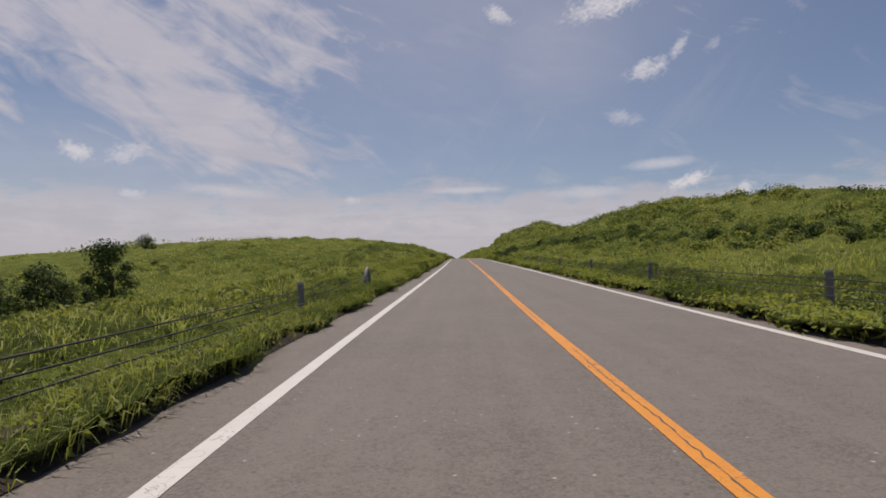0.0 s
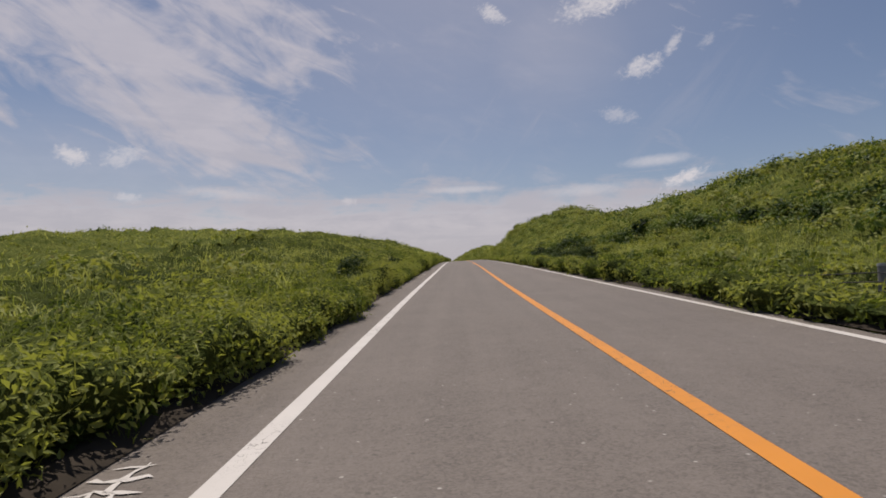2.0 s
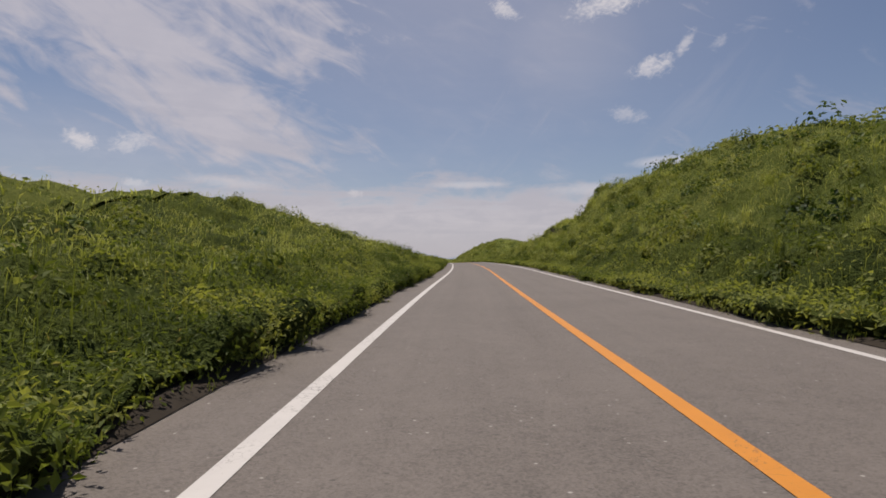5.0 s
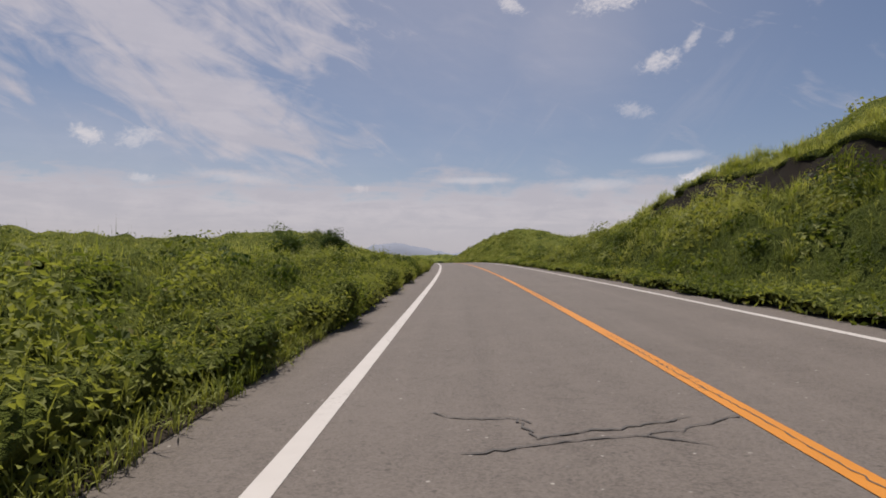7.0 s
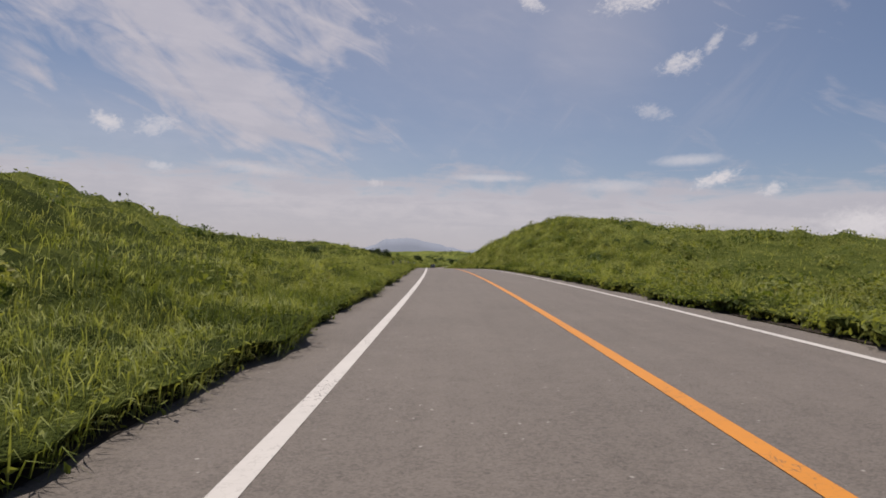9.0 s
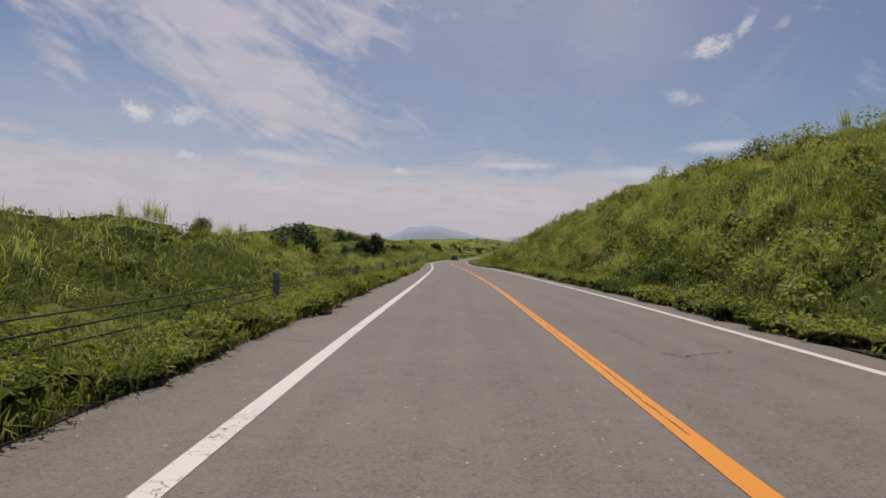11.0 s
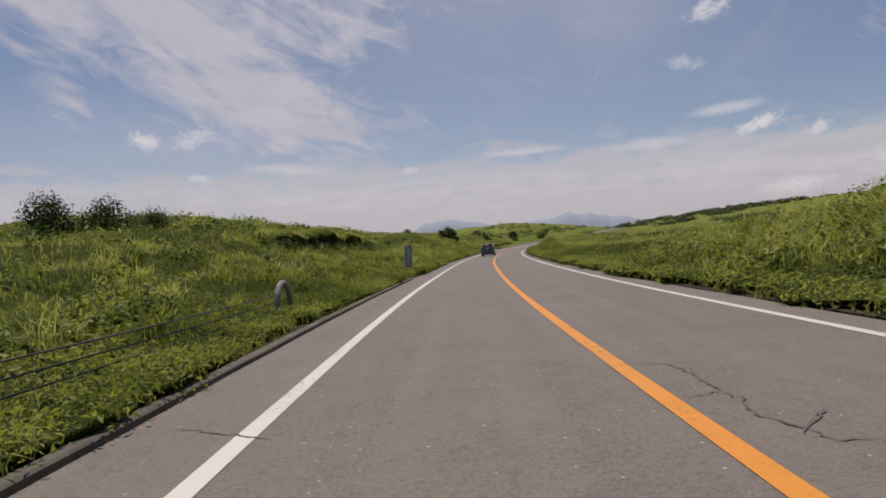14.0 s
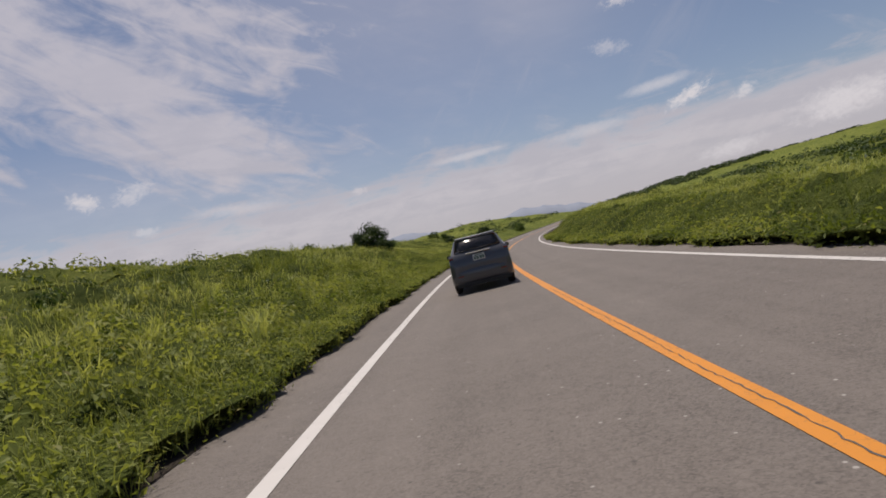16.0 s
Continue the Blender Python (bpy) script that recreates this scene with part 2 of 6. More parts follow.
def foliage(name, dark, mid, light, through=0.35, rough=0.55, dry=0.0):
    """Leaves or blades: every one has its own green, and light comes through it."""
    m, n = material(name)
    geo = n.add("ShaderNodeNewGeometry")
    rnd = geo.outputs["Random Per Island"]
    broad = n.noise(geo.outputs["Position"], 0.13, 4.0, 0.6)
    wander = n.vmath("ADD", geo.outputs["Position"], n.vmath("SCALE", n.add("ShaderNodeTexNoise", Vector=geo.outputs["Position"], Scale=0.9).outputs[1]))
    plant = n.add("ShaderNodeSeparateColor", Color=n.add("ShaderNodeTexVoronoi", Vector=wander, Scale=0.62).outputs["Color"]).outputs
    spot = n.math("ADD", n.math("MULTIPLY", n.noise(geo.outputs["Position"], 0.5, 3.0, 0.6), 0.45), n.math("MULTIPLY", plant[0], 0.62))
    tone = n.math("ADD", n.math("MULTIPLY", rnd, 0.18), n.math("ADD", n.math("MULTIPLY", broad, 0.82), n.math("MULTIPLY", spot, 0.9)))
    col = n.ramp(tone, ((0.62, dark), (0.9, mid), (1.18, light)))
    col = n.mix(n.math("MULTIPLY", plant[1], 0.4), col, n.mix(1.0, col, (0.82, 0.93, 0.92), "MULTIPLY"))
    if dry:
        col = n.mix(n.math("MULTIPLY", n.step(rnd, 1.0 - dry, 1.0), 0.8), col, (0.30, 0.26, 0.12))
    s = n.add("ShaderNodeBsdfPrincipled", **{"Base Color": col, "Roughness": rough + 0.12, "Specular IOR Level": 0.18})
    t = n.add("ShaderNodeBsdfTranslucent", Color=n.mix(1.0, col, (1.25, 1.2, 0.6), "MULTIPLY"))
    mixed = n.add("ShaderNodeMixShader", Fac=through)
    n.tree.links.new(s.outputs[0], mixed.inputs[1])
    n.tree.links.new(t.outputs[0], mixed.inputs[2])
    finish(n, mixed.outputs[0])
    return m


def turf(name, tones):
    """Matted low growth under the leaves and blades, and the meadow seen from afar."""
    m, n = material(name)
    co = n.add("ShaderNodeTexCoord").outputs["Object"]
    a, b, c = n.noise(co, 0.05, 4.0), n.noise(co, 0.35, 4.0, 0.6), n.noise(co, 2.2, 5.0, 0.65)
    d = n.noise(co, 14.0, 3.0, 0.7)
    tone = n.math("ADD", n.math("MULTIPLY", a, 0.25), n.math("ADD", n.math("MULTIPLY", b, 0.35), n.math("ADD", n.math("MULTIPLY", c, 0.3), n.math("MULTIPLY", d, 0.2))))
    col = n.ramp(tone, tuple(zip((0.36, 0.5, 0.62, 0.78), tones)))
    s = n.add("ShaderNodeBsdfPrincipled", **{"Base Color": col, "Roughness": 0.95, "Specular IOR Level": 0.05,
                                             "Normal": bump_of(n, n.math("ADD", c, n.math("MULTIPLY", d, 0.6)), 1.0, 0.35)})
    finish(n, s.outputs[0])
    return m


M = dict(
    asphalt=asphalt(),
    white=road_paint("white_road_paint", (0.58, 0.555, 0.53), 0.5),
    yellow=road_paint("yellow_road_paint", (0.62, 0.235, 0.014), 0.45),
    turf=turf("meadow_ground", ((0.035, 0.052, 0.012), (0.1, 0.126, 0.027), (0.185, 0.206, 0.048), (0.28, 0.285, 0.09))),
    # darker copy of the turf tones: shade between the plants put into the colour
    under=turf("shade_toned_undergrowth", ((0.02, 0.03, 0.009), (0.05, 0.068, 0.016), (0.105, 0.128, 0.028), (0.165, 0.18, 0.05))),
    grass=foliage("grass_blades", (0.09, 0.12, 0.023), (0.19, 0.228, 0.048), (0.29, 0.315, 0.09), 0.38, 0.5, 0.015),
    meadow=foliage("meadow_blades", (0.12, 0.148, 0.03), (0.29, 0.325, 0.075), (0.43, 0.45, 0.17), 0.42, 0.6, 0.015),
    herbs=foliage("herb_leaves", (0.05, 0.078, 0.016), (0.145, 0.18, 0.038), (0.27, 0.295, 0.082), 0.48, 0.5, 0.02),
    slope=foliage("slope_leaves", (0.045, 0.068, 0.014), (0.16, 0.194, 0.043), (0.285, 0.303, 0.092), 0.38, 0.55, 0.03),
    leaves=foliage("shrub_leaves", (0.025, 0.05, 0.011), (0.06, 0.10, 0.019), (0.12, 0.165, 0.035), 0.28, 0.42),
    dark_leaves=foliage("tree_leaves", (0.014, 0.03, 0.010), (0.032, 0.058, 0.015), (0.07, 0.10, 0.03), 0.22, 0.45),
    bark=plain("bark", (0.09, 0.07, 0.055), 0.9, grain=0.3, scale=25, bump=0.6),
    soil=plain("shade_darkened_soil", (0.04, 0.033, 0.026), 0.95, grain=0.35, scale=6, bump=0.9),
    # dark soil, taken near black to include the shade of the overhang
    earth=plain("dark_earth_with_shade", (0.017, 0.014, 0.011), 0.95, grain=0.45, scale=2.5, bump=1.0),
    tar=plain("tar_seal", (0.075, 0.068, 0.063), 0.7, grain=0.2),
    kerb=plain("stained_kerb_concrete", (0.12, 0.11, 0.095), 0.95, grain=0.45, scale=9, bump=0.5),
    post=plain("weathered_post", (0.20, 0.19, 0.18), 0.75, grain=0.2, scale=14),
    cap=plain("grey_cap", (0.34, 0.34, 0.33), 0.6),
    cable=plain("dark_wire_rope", (0.035, 0.033, 0.03), 0.6, 0.3),
    # aerial haze is put into the base colour of these two
    far_hill=plain("haze_tinted_mountain", (0.25, 0.28, 0.345), 1.0, grain=0.05, scale=0.004, bump=0.0),
    lowland=plain("haze_tinted_lowland", (0.15, 0.18, 0.245), 1.0, grain=0.06, scale=0.01, bump=0.0),
    paint=plain("slate_car_paint", (0.062, 0.064, 0.074), 0.42, 0.25, grain=0.03, scale=200, bump=0.0, coat=1.0),
    glass=plain("dark_car_glass", (0.012, 0.014, 0.016), 0.06, 0.0, grain=0.02, bump=0.0, coat=1.0),
    black=plain("black_plastic", (0.018, 0.018, 0.019), 0.55, grain=0.1),
    rubber=plain("tyre_rubber", (0.022, 0.021, 0.02), 0.85, grain=0.2),
    alloy=plain("alloy_metal", (0.42, 0.42, 0.43), 0.35, 0.9, grain=0.05),
    chrome=plain("chrome_trim", (0.7, 0.7, 0.71), 0.15, 1.0, grain=0.02, bump=0.0),
    red_lens=plain("red_lamp_lens", (0.16, 0.015, 0.015), 0.15, grain=0.05, bump=0.0, coat=1.0),
    clear_lens=plain("clear_lamp_lens", (0.2, 0.165, 0.165), 0.15, grain=0.05, bump=0.0, coat=1.0),
    plate=plain("white_plate", (0.62, 0.63, 0.62), 0.5, grain=0.04),
    plate_bars=plain("green_plate_print", (0.06, 0.13, 0.09), 0.5),
    board=plain("faded_white_board", (0.50, 0.50, 0.52), 0.6, grain=0.12, scale=8),
    blue_print=plain("faded_blue_print", (0.035, 0.065, 0.13), 0.6, grain=0.2, scale=18),
    red_print=plain("faded_red_print", (0.42, 0.16, 0.16), 0.6, grain=0.25, scale=18),
)

# ---- the lie of the land ----
# the road's plan: heading every 15 m, grade in percent and cross-fall in degrees every 40 m
HEADING = (0.94, -0.00, -0.86, -0.89, -0.82, -0.73, -0.37, -0.76, -0.90, -0.71, -0.82, -0.64, -0.77, -1.12, -1.37, -1.22, -0.35, 0.03, 0.45, 1.13, 1.58, 2.11, 2.68, 3.25, 3.71, 3.93, 3.78, 4.40, 4.60, 5.16, 6.03, 6.03, 4.90, 3.40, 2.79, 1.86, 0.62, -0.31, -1.95, -3.42, -4.85, -6.28, -7.72, -9.15, -10.58, -12.01, -13.44, -14.88)
GRADE = (2.75, 3.75, 3.75, 3.91, 3.39, 2.65, 2.63, 2.12, 1.60, 0.71, -0.84, -1.10, -0.97, -0.49, -0.09, 0.46, 0.99, 1.52, 2.05)
CROSSFALL = (-1.98, -1.51, -1.45, -1.27, -0.09, -1.18, -2.51, -1.80, -2.30, -1.78, -1.47, -1.70, -0.20, -0.71, -0.81, -0.79, -0.35, -0.18, -0.12)
LEFT_LANE, RIGHT_LANE = 3.142, 3.033
LAND_LEFT = {}  # metres from the centre line: height of the land over the road, every 30 m
LAND_LEFT[7] = (0.4, 0.3, 0.3, 0.4, 0.7, 1.0, 1.1, 1.1, 1.7, 1.0, 0.7, 0.6, 0.6, 0.7, 0.5, 0.5, 0.6, 0.9, 1.0, 0.9, 0.9, 0.9, 0.9, 0.9, 0.8, 0.7, 0.6, 0.6, 0.6, 0.7, 0.7, 0.7, 0.7)
LAND_LEFT[11] = (0.2, -0.1, -0.3, 0.0, 0.9, 1.9, 2.5, 1.8, 2.9, 0.9, 0.8, 1.2, 0.6, 1.3, 1.4, 0.1, 0.6, 1.7, 2.1, 1.8, 1.7, 1.8, 1.9, 1.6, 1.3, 1.0, 0.8, 0.8, 0.9, 1.0, 1.1, 1.2, 1.3)
LAND_LEFT[17] = (-0.4, -1.2, -1.5, -0.9, 0.7, 2.7, 3.7, 2.4, 4.7, 1.4, 0.5, 3.4, 1.4, 1.8, 2.2, -2.4, -0.2, 2.8, 3.9, 3.0, 2.9, 3.0, 3.4, 2.6, 1.7, 1.2, 1.0, 0.9, 1.0, 1.3, 1.5, 1.8, 2.1)
LAND_LEFT[27] = (-1.3, -2.2, -2.5, -1.7, 0.1, 2.4, 4.1, 4.9, 4.4, 3.5, -1.0, 2.0, 4.5, 2.3, 2.5, -1.7, -0.9, 3.2, 5.6, 5.4, 4.4, 4.6, 4.6, 3.1, 2.0, 1.3, 0.9, 0.9, 1.1, 1.6, 2.2, 2.9, 3.6)
LAND_LEFT[45] = (-2.1, -2.2, -2.3, -1.4, 0.0, 3.4, 4.7, 5.4, 5.1, 4.6, 3.5, 2.4, -2.0, -2.0, -3.3, -4.6, -4.5, -4.0, -0.7, 7.8, 7.1, 4.6, 3.0, 2.4, 1.8, 1.1, 0.7, 0.5, 0.8, 1.7, 3.2, 4.9, 6.2)
LAND_LEFT[80] = (-2.7, -2.5, -2.5, -2.5, -1.2, 0.8, 3.2, 4.8, 5.4, 5.6, 4.6, 0.7, -4.5, -7.1, -8.6, -8.2, -8.2, -8.4, -6.2, -0.8, 5.8, 3.9, 1.8, 0.9, 0.6, 0.3, 0.0, -0.4, -0.5, 0.3, 3.2, 8.1, 9.4)
LAND_LEFT[150] = (-3.5, -3.3, -3.2, -3.2, -3.5, -4.6, -5.7, -0.8, 2.4, 3.6, 2.4, -1.2, -5.7, -9.7, -12.9, -14.2, -14.2, -13.5, -11.3, -12.0, -15.0, -6.2, -1.3, -2.2, -2.0, -1.6, -1.5, -1.8, -2.8, -4.8, -6.7, -0.5, 7.3)
LAND_RIGHT = {}  # metres from the centre line: height of the land over the road, every 30 m
LAND_RIGHT[7] = (0.6, 0.6, 0.6, 0.6, 0.6, 0.8, 1.1, 1.6, 2.2, 2.2, 1.9, -0.2, 0.1, 1.1, 2.1, 2.2, 2.1, 1.3, 0.8, 1.1, 1.7, 1.8, 1.1, 0.8, 0.7, 0.7, 0.7, 0.7, 0.7, 0.7, 0.7, 0.7, 0.7)
LAND_RIGHT[11] = (0.8, 0.7, 0.6, 0.6, 0.8, 1.6, 2.4, 3.8, 5.6, 6.7, 5.6, -0.4, -0.3, 2.3, 5.4, 5.2, 4.9, 2.0, 0.8, 1.2, 2.3, 2.8, 1.9, 1.3, 1.1, 1.1, 1.1, 1.1, 1.1, 1.1, 1.1, 1.1, 1.1)
LAND_RIGHT[17] = (0.8, 0.7, 0.5, 0.4, 1.1, 3.5, 4.2, 5.9, 8.9, 7.8, 8.3, 1.9, -0.3, 4.1, 7.5, 8.6, 7.2, 2.6, 0.5, 1.3, 2.5, 2.6, 2.1, 1.8, 1.6, 1.5, 1.5, 1.6, 1.6, 1.6, 1.6, 1.5, 1.5)
LAND_RIGHT[27] = (0.4, 0.5, 0.7, 0.9, 2.1, 7.5, 7.2, 6.9, 9.9, 11.8, 13.8, 6.9, -1.0, 4.5, 7.2, 11.0, 11.8, 7.1, 2.1, 2.9, 2.8, 2.2, 2.1, 2.1, 2.0, 2.0, 2.1, 2.1, 2.1, 2.0, 2.0, 1.9, 1.9)
LAND_RIGHT[45] = (-0.5, 0.4, 1.7, 4.5, 9.2, 10.3, 12.4, 10.6, 5.8, 6.5, 10.2, 7.9, 3.5, 4.6, 5.9, 6.0, 9.6, 9.1, 5.8, 3.0, 3.0, 2.4, 2.2, 2.3, 2.5, 2.6, 2.7, 2.8, 2.7, 2.6, 2.4, 2.4, 2.3)
LAND_RIGHT[80] = (-1.6, 0.7, 3.6, 6.9, 9.5, 10.5, 12.3, 10.3, 5.6, 3.9, 5.1, 5.6, 3.9, 2.2, 2.9, 3.8, 6.5, 8.3, 7.4, 4.9, 3.4, 2.5, 2.2, 2.4, 2.7, 3.2, 3.6, 3.7, 3.4, 3.1, 2.8, 2.6, 2.5)
LAND_RIGHT[150] = (-1.7, 1.2, 4.1, 6.6, 8.0, 8.9, 9.0, 7.4, 4.7, 2.5, 1.9, 2.5, 2.4, 1.3, 1.1, 2.1, 3.8, 5.7, 6.3, 5.2, 3.5, 2.4, 2.0, 2.1, 2.5, 3.0, 3.4, 3.5, 3.3, 2.9, 2.7, 2.4, 2.3)



def smooth(x, x0, step, values):
    """Smooth curve through evenly spaced values."""
    v = np.asarray(values, float)
    u = np.clip((np.asarray(x, float) - x0) / step, 0, len(v) - 1.0001)
    j = u.astype(int)
    f = u - j
    at = lambda k: v[np.clip(k, 0, len(v) - 1)]
    a, b, c, e = at(j - 1), at(j), at(j + 1), at(j + 2)
    return 0.5 * (2 * b + (c - a) * f + (2 * a - 5 * b + 4 * c - e) * f ** 2 + (3 * b - a - 3 * c + e) * f ** 3)


ROAD_S = np.arange(-4000.0, 5001.0, 1.0)
road_turn = np.radians(smooth(np.clip(ROAD_S, -10, 685), -15, 15, HEADING))
road_rise = np.where(ROAD_S < -10, 0.0, np.where(ROAD_S > 900, 0.0, smooth(np.clip(ROAD_S, -10, 685), -20, 40, GRADE) / 100))
road_tilt = np.tan(np.radians(smooth(np.clip(ROAD_S, -10, 685), -20, 40, CROSSFALL)))


def run(rate):
    total = np.concatenate([[0], np.cumsum((rate[1:] + rate[:-1]) / 2)])
    return total - np.interp(0.0, ROAD_S, total)


road_x, road_y, road_z = run(-np.sin(road_turn)), run(np.cos(road_turn)), run(road_rise)


def value_noise(x, y, seed=0):
    """Smooth noise from 0 to 1 on a plane."""
    xi, yi = np.floor(x), np.floor(y)
    fx, fy = x - xi, y - yi
    fx, fy = fx * fx * (3 - 2 * fx), fy * fy * (3 - 2 * fy)

    def rnd(a, b):
        h = np.sin(a * 127.1 + b * 311.7 + seed * 74.7) * 43758.5453
        return h - np.floor(h)
    return (rnd(xi, yi) * (1 - fx) + rnd(xi + 1, yi) * fx) * (1 - fy) + (rnd(xi, yi + 1) * (1 - fx) + rnd(xi + 1, yi + 1) * fx) * fy


def left_edge(s):
    """Where the asphalt ends on the left."""
    return np.interp(s, [60, 110, 230, 280, 350], [3.92, 3.92, 4.05, 4.15, 4.3])


def right_edge(s):
    """Where the asphalt ends on the right, as a distance."""
    return np.interp(s, [60, 110, 190, 230], [3.45, 3.4, 3.6, 3.8])


STATIONS = np.array([4.2, 7, 11, 17, 27, 45, 80, 150, 300])


def land_top(s, d):
    """Height over the road of the top of the growth; d metres to the left of the centre line (right: negative)."""
    s, d = np.broadcast_arrays(np.asarray(s, float), np.asarray(d, float))
    out = np.zeros(s.shape)
    for side, table, rim in ((1, LAND_LEFT, -5.0), (-1, LAND_RIGHT, 1.0)):
        rows = [np.interp(s, [270, 340], [0.55, 0.4]) if side > 0 else np.full(s.shape, 0.4)] + [smooth(s, -30, 30, table[k]) for k in STATIONS[1:-1]] + [np.full(s.shape, rim)]
        rows = np.stack(rows)
        a = np.clip(np.abs(d), 4.2, 299.9)
        u = np.interp(a, STATIONS, np.arange(len(STATIONS)))
        j = np.minimum(u.astype(int), len(STATIONS) - 2)
        f = (a - STATIONS[j]) / (STATIONS[j + 1] - STATIONS[j])
        f = 0.6 * f + 0.4 * f * f * (3 - 2 * f)
        take = lambda k: np.take_along_axis(rows, k[None], 0)[0]
        h = take(j) * (1 - f) + take(j + 1) * f
        out = np.where(d * side > 0, h, out)
    return out


def growth(d):
    """Depth of the growth."""
    return np.interp(np.abs(d), [3.7, 4.3, 5.2, 7, 12, 40, 80], [0.35, 0.5, 0.65, 0.7, 0.6, 0.4, 0.1])


def place(s, d, h=0.0):
    """World place of a point s metres along, d to the left, h over the road's level there."""
    s, d = np.asarray(s, float), np.asarray(d, float)
    t = np.interp(s, ROAD_S, road_turn)
    z = np.interp(s, ROAD_S, road_z) + np.interp(s, ROAD_S, road_tilt) * np.clip(d, -4.5, 4.5) + h
    return np.stack(np.broadcast_arrays(np.interp(s, ROAD_S, road_x) - np.cos(t) * d, np.interp(s, ROAD_S, road_y) - np.sin(t) * d, z), -1)


def soil_level(s, d):
    """The ground itself, over the road's level."""
    s, d = np.broadcast_arrays(np.asarray(s, float), np.asarray(d, float))
    a = np.abs(d)
    lump = (value_noise(s / 2.6, d / 2.6, 3) - 0.5) * np.interp(a, [4, 9, 20], [0.0, 0.3, 0.8]) + (value_noise(s / 7.0, d / 7.0, 5) - 0.5) * np.interp(a, [5, 14, 40, 120], [0.0, 0.5, 1.0, 1.4])
    billow = 1 - np.abs(2 * value_noise(s / 3.4, d / 3.0, 41) - 1)
    lump = lump + (billow - 0.5) * np.interp(a, [7, 12, 25, 60], [0.0, 0.5, 0.9, 1.1])
    # the cut on the right falls off beyond its highest point
    lump = lump - np.where(d < 0, 2.2, 0.0) * np.interp(s, [238, 248, 285, 300], [-0.6, 1, 1, 0]) * np.interp(s, [215, 232], [0, 1]) * np.interp(a, [9, 13, 30, 60], [0, 1, 1, 0])
    # an earth scarp under the crest of the cut on the right
    scarp = np.interp(s, [224, 236, 250, 260, 272, 284, 290], [0, 1, 1, 0.85, 0.5, 0.25, 0]) * np.where(d < 0, 1.0, 0.0)
    lump = lump + scarp * np.interp(a, [7.5, 10, 11, 12.2, 13.3, 15, 19], [0.0, -1.6, -2.5, -2.1, 0.0, -0.2, 0.0])
    lump = lump + np.where(d < 0, 1.0, 0.0) * np.interp(s, [256, 264, 271, 277, 283, 288], [0, 0.3, 0.9, 1.4, 2.0, 0]) * np.interp(a, [12.0, 13.2, 16, 24], [0, 1, 1, 0])
    lump = lump - np.where(d < 0, 1.0, 0.0) * np.interp(s, [242, 252, 288, 296], [0, 1, 1, 0]) * np.interp(a, [14.5, 17, 40, 60], [0, 1, 1, 0])
    # a hollow before the bank in the meadow, and the fall of the hillside on the left
    lump = lump - 1.1 * np.interp(s, [487, 497, 522, 540], [0, 1, 1, 0]) * np.interp(d, [8, 11, 14.2, 14.9], [0, 1, 1, 0])
    lump = lump - np.interp(s, [365, 395, 452, 478], [0, 1, 1, 0]) * np.interp(d, [13, 30, 60, 150], [0, 2.5, 6, 12])
    # trough slanting along a sightline, shaped to fit the camera's skyline
    lump = lump - 1.25 * np.interp(s - 1.3 * np.maximum(d - 30, 0), [438, 452, 473, 486], [0, 1, 1, 0]) * np.interp(d, [15, 22, 30, 45, 70, 160, 400], [0, 1, 2.3, 4.2, 6.0, 11, 18])
    # a short dip in the right-hand hill, shaped to fit the camera's skyline
    lump = lump - np.where(d < 0, 1.2, 0.0) * np.interp(s, [458, 466, 474, 486], [0, 1, 1, 0]) * np.interp(a, [5, 8, 20, 40], [0, 1, 1, 0])
    # a swell of the meadow before the lone tree, raised to fit the camera's view
    lump = lump + 1.5 * np.interp(s, [536, 558, 576, 600], [0, 1, 1, 0]) * np.interp(d, [6.5, 10, 16, 30], [0, 1, 1, 0])
    # beyond the bend the meadow on the right lies lower than the far hill
    lump = lump - 2.6 * np.where(d < 0, 1.0, 0.0) * np.interp(s, [496, 545], [0, 1]) * np.interp(a, [8, 22, 150, 300], [0, 1, 1, 0])
    return land_top(s, d) - growth(d) + lump * 0.8


def grid_mesh(name, points, mat, smooth_faces=True, uv=None):
    """A sheet from an array of points, rows by columns."""
    r, c = points.shape[:2]
    idx = np.arange(r * c).reshape(r, c)
    f = np.stack([idx[:-1, :-1], idx[:-1, 1:], idx[1:, 1:], idx[1:, :-1]], -1).reshape(-1, 4)
    me = fast_mesh(name, points.reshape(-1, 3), f, mat, smooth_faces)
    if uv is not None:
        layer = me.uv_layers.new(name="UVMap")
        layer.data.foreach_set("uv", uv.reshape(-1, 2)[f.ravel()].astype(np.float32).ravel())
    return me


def fast_mesh(name, verts, faces, mat, smooth_faces=False):
    """A mesh from arrays; all faces have the same number of corners."""
    me = bpy.data.meshes.new(name)
    k = faces.shape[1]
    me.vertices.add(len(verts))
    me.vertices.foreach_set("co", np.asarray(verts, np.float32).ravel())
    me.loops.add(faces.size)
    me.loops.foreach_set("vertex_index", np.asarray(faces, np.int32).ravel())
    me.polygons.add(len(faces))
    me.polygons.foreach_set("loop_start", np.arange(0, faces.size, k, dtype=np.int32))
    me.polygons.foreach_set("loop_total", np.full(len(faces), k, np.int32))
    me.polygons.foreach_set("use_smooth", np.full(len(faces), smooth_faces))
    if mat:
        me.materials.append(mat)
    me.update(calc_edges=True)
    return me


def part(name, bm, mat, parent, label=""):
    me = bpy.data.meshes.new(name)
    bm.to_mesh(me)
    bm.free()
    me.materials.append(mat)
    ob = new(name, me)
    ob.parent = parent
    if label:
        tagged(ob, label)
    return ob


